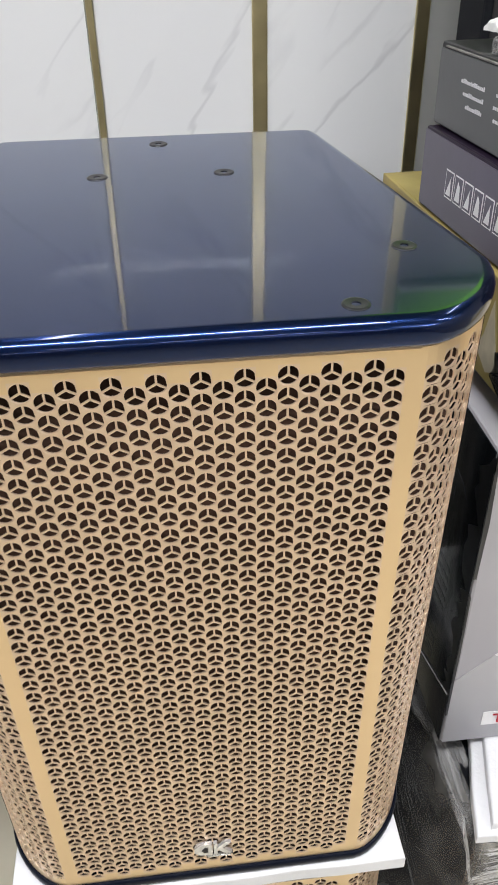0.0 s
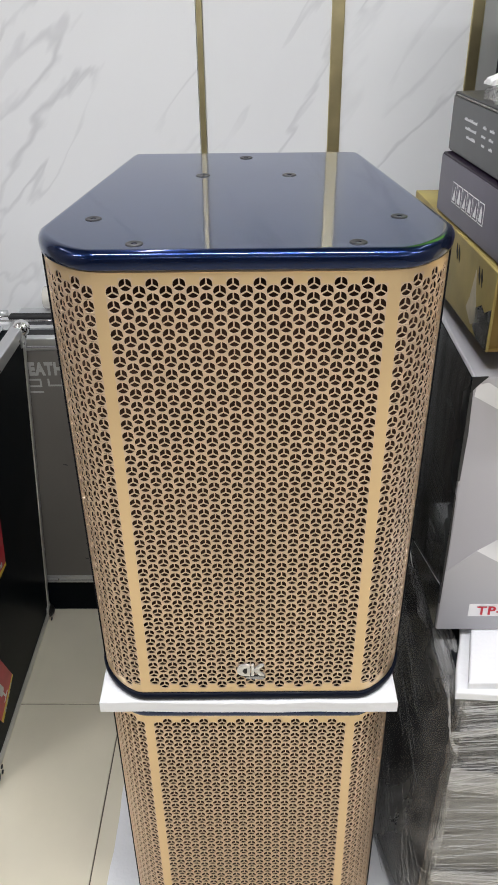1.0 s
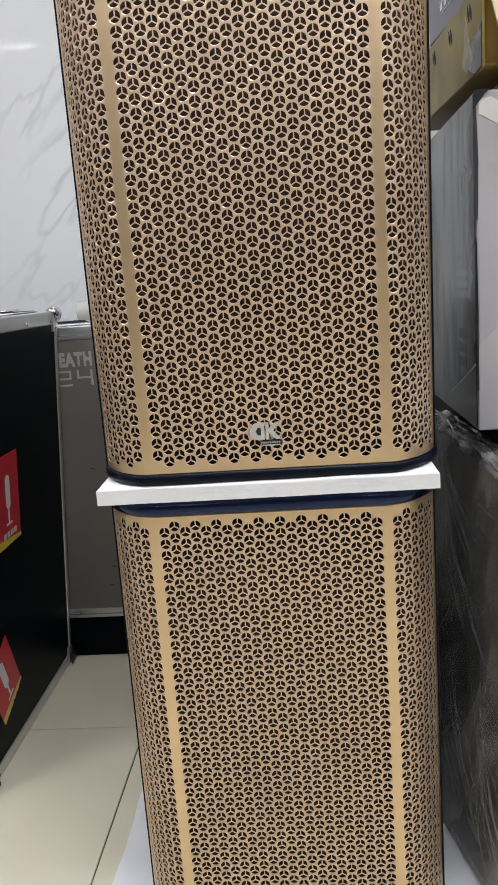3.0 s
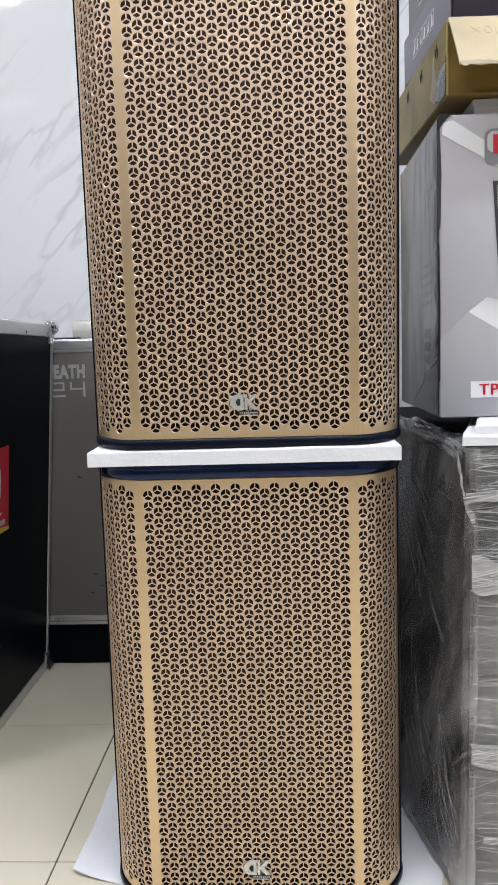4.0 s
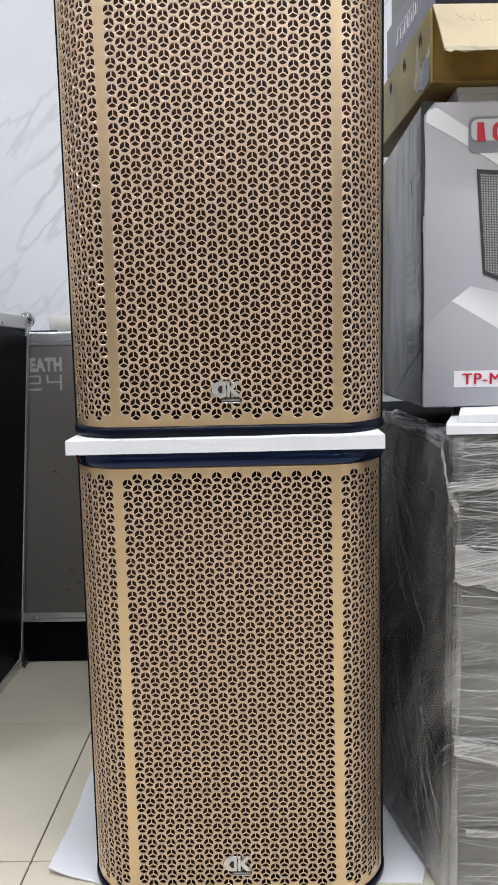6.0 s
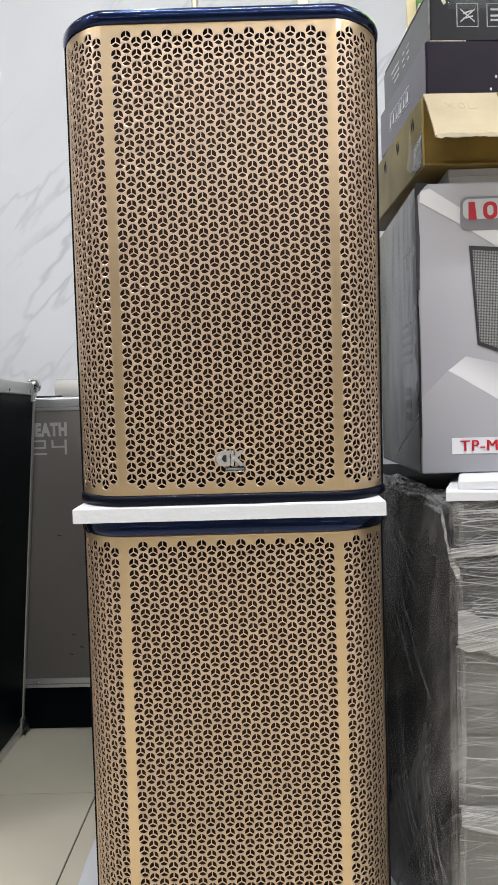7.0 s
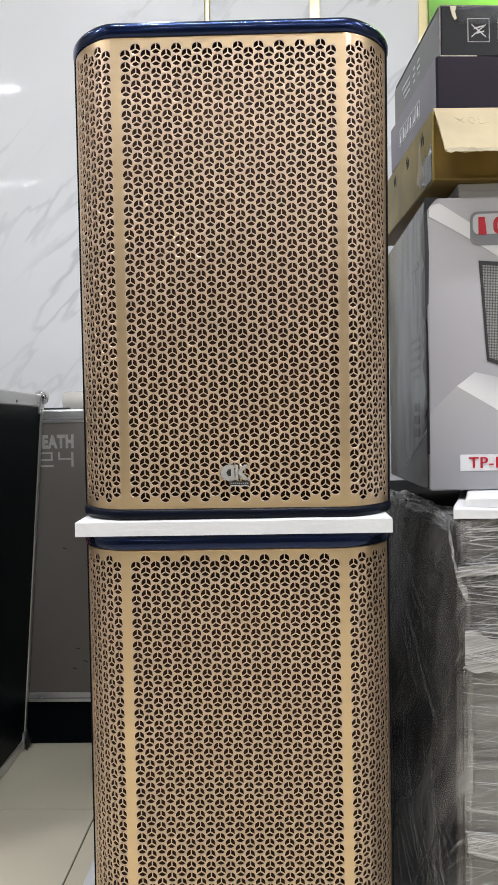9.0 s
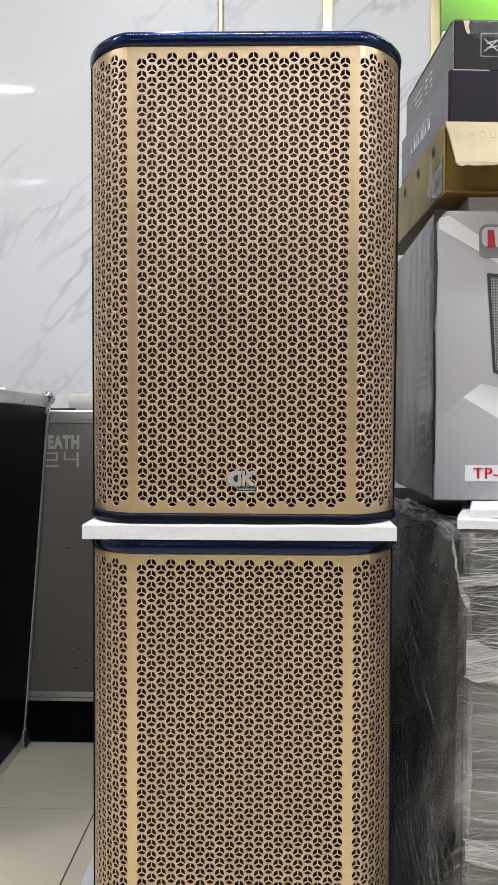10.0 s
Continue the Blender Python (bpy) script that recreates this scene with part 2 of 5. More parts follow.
M_MARBLE = [marble("white_marble_a", (0.765, 0.778, 0.79), (0.50, 0.51, 0.53), 0.3),
            marble("white_marble_b", (0.765, 0.778, 0.79), (0.54, 0.55, 0.57), 5.1),
            marble("white_marble_c", (0.765, 0.778, 0.79), (0.50, 0.51, 0.53), 9.4)]
M_DARKPANEL = mat("dark_grey_panel", (0.34, 0.345, 0.335), 0.2, var=0.08, vscale=2)
M_CARTONSIDE = mat("charcoal_printed_carton", (0.018, 0.022, 0.027), 0.12, spec=0.45, var=0.8, vscale=22, bump=0.12, bscale=9, rvar=0.07, stretch=(1, 1, 0.22))
# worn patches of the charcoal print, drawn out upright, have lost their gloss
wn = M_CARTONSIDE.node_tree
wc, wm, wt, wr = (wn.nodes.new("ShaderNode" + k) for k in ("TexCoord", "Mapping", "TexNoise", "MapRange"))
wm.inputs["Scale"].default_value = (1, 17, 5)
wt.inputs["Scale"].default_value, wt.inputs["Detail"].default_value, wt.inputs["Roughness"].default_value = 1.0, 6, 0.65
wr.inputs["From Min"].default_value, wr.inputs["From Max"].default_value = 0.40, 0.60
wr.inputs["To Min"].default_value, wr.inputs["To Max"].default_value = 0.10, 0.48
wn.links.new(wc.outputs["Object"], wm.inputs[0])
wn.links.new(wm.outputs[0], wt.inputs["Vector"])
wn.links.new(wt.outputs[0], wr.inputs["Value"])
wn.links.new(wr.outputs[0], wn.nodes["Principled BSDF"].inputs["Specular IOR Level"])
M_SCUFF = mat("black_scuffed_card", (0.010, 0.011, 0.013), 0.3, spec=0.22, var=0.5, vscale=20, bump=0.2, bscale=30)
M_FOLD = mat("charcoal_card_fold_tone", (0.05, 0.052, 0.056), 0.16, spec=0.45, var=0.5, vscale=14, bump=0.15, bscale=12)
M_WHITEPRINT = mat("white_print", (0.78, 0.78, 0.79), 0.4, var=0.03)
M_FADED = mat("faded_print", (0.052, 0.058, 0.064), 0.2, var=0.2, vscale=20)
M_PALEPRINT = mat("light_grey_print", (0.62, 0.62, 0.64), 0.4, var=0.05, vscale=9)
M_DARKPRINT = mat("dark_grey_print", (0.035, 0.035, 0.038), 0.4, var=0.1)
M_MIDPRINT = mat("mid_grey_print", (0.24, 0.24, 0.26), 0.38, var=0.12, vscale=8)
M_RED = mat("red_print", (0.55, 0.012, 0.03), 0.35, var=0.08, vscale=20)
M_YELLOW = mat("yellow_print", (0.75, 0.55, 0.05), 0.4, var=0.05)
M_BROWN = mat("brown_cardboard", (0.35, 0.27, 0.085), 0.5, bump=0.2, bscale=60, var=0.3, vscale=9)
# same cardboard, with the dim light under the flap put into its colour
M_AMBER = mat("cardboard_toned_for_dim_light", (0.23, 0.145, 0.03), 0.5, bump=0.2, bscale=60, var=0.3, vscale=9)
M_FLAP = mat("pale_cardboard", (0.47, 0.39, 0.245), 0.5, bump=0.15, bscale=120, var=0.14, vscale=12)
M_GREYPRINT = mat("grey_print", (0.46, 0.46, 0.45), 0.4, var=0.2, vscale=60)
M_TAPE = mat("yellowed_tape", (0.50, 0.36, 0.10), 0.25, coat=0.4, bump=0.3, bscale=60, var=0.2, vscale=20)
M_PAPER = mat("torn_paper", (0.56, 0.50, 0.36), 0.6, bump=0.3, bscale=150, var=0.15, vscale=40)
M_TORN = mat("dark_torn_cardboard", (0.15, 0.10, 0.06), 0.85, bump=0.5, bscale=120, var=0.4, vscale=30)
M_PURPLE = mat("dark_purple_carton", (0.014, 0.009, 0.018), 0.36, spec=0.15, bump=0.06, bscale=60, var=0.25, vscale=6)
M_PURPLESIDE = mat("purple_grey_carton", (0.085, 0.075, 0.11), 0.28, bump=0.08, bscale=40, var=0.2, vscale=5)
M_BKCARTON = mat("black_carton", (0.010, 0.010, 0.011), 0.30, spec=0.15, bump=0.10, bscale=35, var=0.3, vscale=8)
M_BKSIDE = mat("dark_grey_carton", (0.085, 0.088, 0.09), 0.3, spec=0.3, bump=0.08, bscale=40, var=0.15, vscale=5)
M_BKWORN = mat("rubbed_black_card", (0.16, 0.155, 0.145), 0.6, bump=0.3, bscale=200, var=0.5, vscale=60)
M_BAG = mat("white_plastic_bag", (0.74, 0.74, 0.72), 0.30, spec=0.7, bump=0.15, bscale=40, var=0.05)
M_FILM = streak_film("stretch_film", [(5, 420, 4, 0.46, 0.72, 0.55), (4, 210, -9, 0.52, 0.74, 0.85), (3, 16, 12, 0.40, 0.76, 0.40), (7, 300, 17, 0.56, 0.74, 0.8)], 0.06, 0.92, 0.16, 1.45, 0.0011)
# besides real haze, the side's broad veil paints in grazing reflections
M_FILMSIDE = streak_film("stretch_film_side", [(2.2, 55, 52, 0.46, 0.78, 0.7), (1.8, 6, 62, 0.40, 0.66, 1.0), (3, 130, 44, 0.56, 0.76, 0.8)], 0.04, 0.55, 0.22, 1.5, 0.0012, "x", 0.70)
M_FILMBAND = streak_film("bunched_stretch_film", [(4, 480, 11, 0.46, 0.68, 0.9), (5, 260, 6, 0.52, 0.70, 1.0), (3, 40, 10, 0.42, 0.72, 0.6)], 0.28, 0.92, 0.14, 1.5, 0.0014)
M_CLEARTAPE = film_mat("clear_packing_tape", (1.2, 1.2, 2.5), 0.02, 0.10, 5.0, 1.5, 0.003, 4, 0.5)
M_FILMFOLD = film_mat("folded_stretch_film", (2.5, 1.2, 5.0), 0.16, 0.25, 2.0, 1.4, 0.004, 6, 0.6)
M_CABINET = mat("black_cabinet_paint", (0.010, 0.011, 0.014), 0.75, spec=0.12, bump=0.12, bscale=220, var=0.2)
M_GREYFRONT = mat("grey_speaker_front", (0.24, 0.232, 0.215), 0.6, bump=0.3, bscale=160, var=0.2, vscale=8)
M_DARK = mat("black_rubber", (0.01, 0.01, 0.011), 0.7, bump=0.1)
M_ROLL = mat("clear_film_roll", (0.62, 0.60, 0.55), 0.2, spec=0.7, coat=0.5, var=0.1, vscale=15)
M_CORECARD = mat("cardboard_core", (0.55, 0.38, 0.25), 0.8, bump=0.2)
M_GREENLIT = glow("green_display", (0.30, 0.85, 0.08), 1.0)
gn = M_GREENLIT.node_tree
gt = gn.nodes.new("ShaderNodeTexCoord")
gs = gn.nodes.new("ShaderNodeTexGradient")
gm = gn.nodes.new("ShaderNodeMapping")
gm.vector_type = "TEXTURE"
gm.inputs["Location"].default_value = (-0.42, 0, -0.40)
gm.inputs["Rotation"].default_value = (0, radians(-50), 0)
gm.inputs["Scale"].default_value = (0.36, 1, 1)
gr = gn.nodes.new("ShaderNodeValToRGB")
gr.color_ramp.elements[0].color, gr.color_ramp.elements[1].color = (0.045, 0.085, 0.03, 1), (0.33, 0.86, 0.07, 1)
gn.links.new(gt.outputs["Object"], gm.inputs[0])
gn.links.new(gm.outputs[0], gs.inputs[0])
gn.links.new(gs.outputs[0], gr.inputs[0])
for slot in ("Base Color", "Emission Color"):
    gn.links.new(gr.outputs[0], gn.nodes["Principled BSDF"].inputs[slot])
M_LED = glow("lit_diffuser", (1.0, 0.98, 0.94), 6.0)

# ---- mesh tools ----


def mesh_of(bm, name):
    me = bpy.data.meshes.new(name)
    bm.normal_update()
    bm.to_mesh(me)
    bm.free()
    return me


def part(name, bm, material, parent=None, label=""):
    """Links a bmesh as one mesh object under a thing or a part."""
    ob = new(name, mesh_of(bm, name))
    ob.data.materials.append(material)
    if parent:
        ob.parent = parent
    return tagged(ob, label) if label else ob


def thing(name, x, y, z, label, category, group="", kind="", turn=(0, 0, 0)):
    ob = new(name)
    ob.empty_display_size = 0.05
    ob.matrix_basis = pose(x, y, z, *turn)
    return tagged(ob, label, category, group, kind)


def box(x0, x1, y0, y1, z0, z1, bevel=0.0, seg=2, bm=None):
    bm = bm or bmesh.new()
    vs = [bm.verts.new(p) for p in ((x0, y0, z0), (x1, y0, z0), (x1, y1, z0), (x0, y1, z0),
                                    (x0, y0, z1), (x1, y0, z1), (x1, y1, z1), (x0, y1, z1))]
    fs = [bm.faces.new([vs[i] for i in f]) for f in ((0, 3, 2, 1), (4, 5, 6, 7), (0, 1, 5, 4), (1, 2, 6, 5), (2, 3, 7, 6), (3, 0, 4, 7))]
    if bevel:
        edges = list({e for f in fs for e in f.edges})
        bmesh.ops.bevel(bm, geom=edges, offset=bevel, segments=seg, affect="EDGES", profile=0.5)
    return bm


def tube(r, length, seg=24, inner=0.0, bevel=0.0):
    """A cylinder along x from 0 to length, or a pipe when inner is given."""
    bm = bmesh.new()
    rings = [(0, r - bevel), (bevel, r), (length - bevel, r), (length, r - bevel)] if bevel else [(0, r), (length, r)]
    made = []
    for x, q in rings:
        made.append([bm.verts.new((x, q * math.cos(a), q * math.sin(a))) for a in [2 * math.pi * i / seg for i in range(seg)]])
    for a, b in zip(made, made[1:]):
        for i in range(seg):
            f = bm.faces.new((a[i], a[(i + 1) % seg], b[(i + 1) % seg], b[i]))
            f.smooth = True
    if inner:
        ends = []
        for x in (0, length):
            ends.append([bm.verts.new((x, inner * math.cos(a), inner * math.sin(a))) for a in [2 * math.pi * i / seg for i in range(seg)]])
        for i in range(seg):
            j = (i + 1) % seg
            bm.faces.new((made[0][j], made[0][i], ends[0][i], ends[0][j]))
            bm.faces.new((made[-1][i], made[-1][j], ends[1][j], ends[1][i]))
            bm.faces.new((ends[0][j], ends[0][i], ends[1][i], ends[1][j]))
    else:
        bm.faces.new(made[0][::-1])
        bm.faces.new(made[-1])
    bmesh.ops.recalc_face_normals(bm, faces=bm.faces)
    return bm


def ball(r, x=0, y=0, z=0, sx=1.0, sy=1.0, sz=1.0, bm=None):
    bm = bm or bmesh.new()
    got = bmesh.ops.create_uvsphere(bm, u_segments=16, v_segments=10, radius=r)
    for v in got["verts"]:
        v.co = Vector((x + v.co.x * sx, y + v.co.y * sy, z + v.co.z * sz))
    for f in bm.faces:
        f.smooth = True
    return bm


def plate(points, thick, axis="y", at=0.0, bm=None):
    """A thin plate from a flat outline. axis y: points are x, z seen from the front, its face at y = at and its back at + thick.
    axis x: points are y, z, its face at x = at and its back at + thick. axis z: points are x, y, from z = at upwards."""
    bm = bm or bmesh.new()

    def spot(p, d):
        if axis == "y":
            return (p[0], at + d, p[1])
        if axis == "x":
            return (at + d, p[0], p[1])
        return (p[0], p[1], at + d)
    a = [bm.verts.new(spot(p, 0)) for p in points]
    b = [bm.verts.new(spot(p, thick)) for p in points]
    fs = [bm.faces.new(a), bm.faces.new(b[::-1])]
    n = len(points)
    for i in range(n):
        fs.append(bm.faces.new((a[i], b[i], b[(i + 1) % n], a[(i + 1) % n])))
    bmesh.ops.recalc_face_normals(bm, faces=fs)
    return bm


def round_rect(x0, x1, z0, z1, r, n=5):
    out = []
    for cx, cz, a0 in ((x1 - r, z1 - r, 0), (x0 + r, z1 - r, 90), (x0 + r, z0 + r, 180), (x1 - r, z0 + r, 270)):
        for i in range(n + 1):
            a = radians(a0 + 90 * i / n)
            out.append((cx + r * math.cos(a), cz + r * math.sin(a)))
    return out


def lettering(text, size, parent, material, x, y, z, turn=(90, 0, 0), extrude=0.0003):
    cu = bpy.data.curves.new("lettering", "FONT")
    cu.body, cu.size, cu.extrude = text, size, extrude
    cu.materials.append(material)
    ob = new("lettering", cu)
    ob.parent = parent
    ob.matrix_basis = pose(x, y, z, *turn)
    return ob


# ---- the room ----
WALL = 1.22
X0, X1, Y0 = -2.6, 2.6, -6.4


def structure(name, bm, material, label):
    return tagged(part(name, bm, material), label, kind="structure")


floor = structure("floor", box(X0, X1, Y0, WALL, -0.06, -0.003), M_GROUT, "dark grout bed under beige glazed floor tiles")
ceiling = structure("ceiling", box(X0, X1, Y0, WALL, CEIL, CEIL + 0.1), M_CEIL, "plain grey painted ceiling")
wall_north = structure("wall_north", box(X0, X1, WALL + 0.012, WALL + 0.15, 0, CEIL), M_PAINT, "wall clad in white marble panels with brass strips")
wall_south = structure("wall_south", box(X0, X1, Y0 - 0.15, Y0, 0, CEIL), M_SHOP, "plain pale grey painted shop wall")
wall_west = structure("wall_west", box(X0 - 0.15, X0, Y0, WALL + 0.15, 0, CEIL), M_SHOP, "plain pale grey painted shop wall")
wall_east = structure("wall_east", box(X1, X1 + 0.15, Y0, WALL + 0.15, 0, CEIL), M_SHOP, "plain pale grey painted shop wall")

# marble slabs between the brass strips
for i, (a, b, m) in enumerate(((-1.42, -0.126, M_MARBLE[0]), (-0.108, 0.192, M_MARBLE[1]), (0.222, 0.517, M_MARBLE[2]), (X0, -1.44, M_MARBLE[2]))):
    part("marble_panel", box(a, b, WALL, WALL + 0.012, 0.0, CEIL), m, wall_north)
part("side_panel", box(0.545, X1, WALL, WALL + 0.012, 0.0, CEIL), M_DARKPANEL, wall_north, "plain mid-grey glossy wall panel")
for x, w in ((-0.117, 0.0065), (0.207, 0.015), (0.531, 0.014), (-1.43, 0.01)):
    structure("trim", box(x - w, x + w, WALL - 0.006, WALL + 0.012, 0.0, CEIL, 0.002), M_BRASS, "narrow polished brass strip on the marble wall")
structure("wall_ledge", box(-1.42, -0.3, WALL - 0.035, WALL - 0.001, 0.86, 0.885, 0.004), M_FOAM, "narrow white ledge along the marble wall")


def ceiling_strip():
    t = thing("ceiling_light", 0, 0, CEIL, "slim white linear ceiling light out of view, switched on", "ceiling light", "linear ceiling lights")
    part("housing", box(-0.6, 0.6, -0.04, 0.04, -0.045, -0.001, 0.006), M_PAINT, t)
    part("diffuser", box(-0.585, 0.585, -0.019, 0.019, -0.052, -0.046, 0.002), M_LED, t, "glowing white diffuser")
    return t


first = ceiling_strip()
for i, (x, y, length, along, share) in enumerate(STRIPS):
    m = pose(x, y, CEIL, 0, 0, 90 if along else 0)
    ob = first if i == 0 else copy_thing(first, m)
    ob.matrix_basis = m @ Matrix.Diagonal((length / 1.2, 1, 1, 1))
    li = bpy.data.lights.new("strip_lamp", "AREA")
    li.shape, li.size, li.size_y, li.energy, li.color = "RECTANGLE", length, 0.04, LAMP_W * share * length / 1.2, (0.975, 0.987, 1.0)
    lo = new("strip_lamp", li)
    lo.matrix_basis = m @ pose(0, 0, -0.056)

# lit green display on the dark wall panel
sign = thing("light_box", 0.945, WALL, 2.45, "lit green display board in a slim frame on the wall", "display board")
part("board", box(-0.398, 0.37, -0.03, 0.0, -0.38, 0.31, 0.003), M_GREENLIT, sign)
part("frame", box(-0.398, 0.385, -0.034, -0.001, -0.395, -0.382, 0.002), M_ALU, sign)
part("frame", box(0.372, 0.385, -0.034, -0.001, -0.38, 0.325, 0.002), M_ALU, sign)

# ---- the two loudspeakers ----
P = 0.017
CW = P * math.sqrt(3) / 2
SPH = 0.7165
# half outline of the cabinet from the front middle to the back, before any offset
KNEE = ((0.165, 0.0), (0.190, 0.0), (0.234, 0.040), (0.2385, 0.090))


def bez(t):
    a, b, c, d = [Vector(p) for p in KNEE]
    return a * (1 - t) ** 3 + b * 3 * t * (1 - t) ** 2 + c * 3 * t * t * (1 - t) + d * t ** 3


CURVE = [bez(i / 60) for i in range(61)]
ARC = [0.0]
for a, b in zip(CURVE, CURVE[1:]):
    ARC.append(ARC[-1] + (b - a).length)
U_END = 0.2685


def wrap_point(u, depth):
    """A place on the grille: u metres round from the middle, depth behind its face."""
    s, q = (1, u) if u >= 0 else (-1, -u)
    if q <= KNEE[0][0]:
        return s * q, depth
    d = q - KNEE[0][0]
    i = min(range(len(ARC) - 1), key=lambda k: 0 if ARC[k] <= d <= ARC[k + 1] else 1 + abs(ARC[k] - d))
    f = (d - ARC[i]) / (ARC[i + 1] - ARC[i])
    p = CURVE[i].lerp(CURVE[i + 1], f)
    n = (CURVE[i + 1] - CURVE[i]).normalized()
    return s * (p.x - n.y * depth), p.y + n.x * depth


def outline(off=0.0, n=10):
    """Cabinet outline, counter-clockwise from above, starting at the front right of the middle, moved outwards by off."""
    pts = [Vector((0.06, 0)), Vector((0.12, 0))] + [bez(i / n) for i in range(n + 1)] + [Vector((0.208, 0.276)), Vector((0.1795, 0.446)), Vector((0.1765, 0.462)), Vector((0.171, 0.469)), Vector((0.158, 0.471))]
    half = []
    for i, p in enumerate(pts):
        a = pts[max(0, i - 1)]
        b = pts[min(len(pts) - 1, i + 1)]
        d = (b - a).normalized()
        half.append(Vector((p.x + d.y * off, p.y - d.x * off)))
    return half + [Vector((-p.x, p.y)) for p in reversed(half)]


def stacked(rings):
    """A closed body from outlines at rising heights: (offset, z)."""
    bm = bmesh.new()
    loops = [[bm.verts.new((p.x, p.y, z)) for p in outline(o)] for o, z in rings]
    n = len(loops[0])
    for a, b in zip(loops, loops[1:]):
        for i in range(n):
            f = bm.faces.new((a[i], a[(i + 1) % n], b[(i + 1) % n], b[i]))
            f.smooth = True
    bm.faces.new(loops[0][::-1])
    bm.faces.new(loops[-1])
    return bm


def grille_mesh():
    """Wrapped perforated sheet: round openings, each crossed by three spokes."""
    r, w, thick = 0.4295 * P, 0.044 * P, 0.0014
    r2, w2 = 0.4265 * P, 0.047 * P
    r3, dip = 0.474 * P, 0.00040
    verts, faces, punched = [], [], []

    def spot(u, v, d=0.0):
        x, y = wrap_point(u, d)
        verts.append((x, y, v))
        return len(verts) - 1

    def sheet(u0, u1, v0, v1):
        n = max(1, int(abs(u1 - u0) / 0.006)) if max(abs(u0), abs(u1)) > KNEE[0][0] else 1
        for k in range(n):
            a, b = u0 + (u1 - u0) * k / n, u0 + (u1 - u0) * (k + 1) / n
            faces.append((spot(a, v0), spot(b, v0), spot(b, v1), spot(a, v1)))

    # one opening in its own cell, angles from the right, counter-clockwise
    delta = math.degrees(math.asin(w / r))
    outer = {-30: [(-30, CW / 2, -P / 4), (49, CW / 2, P / 2), (90, 0, P / 2)],
             90: [(90, 0, P / 2), (131, -CW / 2, P / 2), (210, -CW / 2, -P / 4)],
             210: [(210, -CW / 2, -P / 4), (229, -CW / 2, -P / 2), (311, CW / 2, -P / 2), (330, CW / 2, -P / 4)]}

    def cell(u, v):
        inner, ends = {}, {}
        half = CW / 2 - 0.002 * P
        for a0, out in outer.items():
            o = [(a, spot(u + x, v + z)) for a, x, z in out]
            angs = [a0 + delta + (120 - 2 * delta) * i / 5 for i in range(6)]
            arc = [spot(u + r * math.cos(radians(a)), v + r * math.sin(radians(a)), dip) for a in angs]
            lip = [(a, spot(u + max(-half, min(half, r3 * math.cos(radians(a)))), v + r3 * math.sin(radians(a)))) for a in angs]
            for k in range(5):
                faces.append((lip[k][1], lip[k + 1][1], arc[k + 1], arc[k]))
            mid = radians(a0 + 60)
            q = w / math.sin(radians(60))
            ii = spot(u + q * math.cos(mid), v + q * math.sin(mid), dip)
            i = j = 0
            while i < len(o) - 1 or j < len(lip) - 1:
                if j == len(lip) - 1 or (i < len(o) - 1 and o[i + 1][0] < lip[j + 1][0]):
                    faces.append((o[i][1], o[i + 1][1], lip[j][1]))
                    i += 1
                else:
                    faces.append((o[i][1], lip[j + 1][1], lip[j][1]))
                    j += 1
            inner[a0] = ii
            ends[a0] = (arc[0], arc[-1], lip[0][1], lip[-1][1], o[-1][1])
            # the cut edge through the sheet
            rim = arc + [ii]
            d2 = math.degrees(math.asin(w2 / r2))
            in_angs = [a0 + d2 + (120 - 2 * d2) * i / 5 for i in range(6)]
            q2 = w2 / math.sin(radians(60))
            us = [(u + r2 * math.cos(radians(a)), v + r2 * math.sin(radians(a))) for a in in_angs] + [(u + q2 * math.cos(mid), v + q2 * math.sin(mid))]
            back = [spot(x, z, thick) for x, z in us]
            for k in range(len(rim)):
                l = (k + 1) % len(rim)
                faces.append((rim[k], rim[l], back[l], back[k]))
        for a0, a1 in ((-30, 90), (90, 210), (210, -30)):
            faces.append((inner[a0], ends[a0][1], ends[a1][0], inner[a1]))
            faces.append((ends[a0][1], ends[a0][3], ends[a1][2], ends[a1][0]))
            faces.append((ends[a0][3], ends[a0][4], ends[a1][2]))
        faces.append((inner[-30], inner[90], inner[210]))

    z_low, z_top, z_bot = 0.041, 0.6935, 0.0155
    cols = [((i - 10) * CW, i % 2) for i in range(21)]
    side0 = 0.1760
    for s in (-1, 1):
        cols += [(s * (side0 + k * CW), k % 2) for k in range(6)]
    for u, high in cols:
        count = 39 if high else 38
        v0 = z_low - P / 2 if high else z_low
        for k in range(count):
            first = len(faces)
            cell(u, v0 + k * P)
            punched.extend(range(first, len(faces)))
        sheet(u - CW / 2, u + CW / 2, z_bot, v0 - P / 2)
        sheet(u - CW / 2, u + CW / 2, v0 + (count - 0.5) * P, z_top)
    b0, b1 = 10.5 * CW, side0 - CW / 2
    e0 = side0 + 5.5 * CW
    for s in (-1, 1):
        a, b = sorted((s * b0, s * b1))
        sheet(a, b, z_bot, z_top)
        a, b = sorted((s * e0, s * U_END))
        sheet(a, b, z_bot, z_top)
    # turned-in upper and lower lips, so that the sheet has an edge
    for z, d in ((z_top, 1), (z_bot, -1)):
        n = 90
        us = [-U_END + 2 * U_END * i / n for i in range(n + 1)]
        for a, b in zip(us, us[1:]):
            q = [spot(a, z), spot(b, z), spot(b, z + d * 0.0005, 0.006), spot(a, z + d * 0.0005, 0.006)]
            faces.append(tuple(q if d > 0 else q[::-1]))
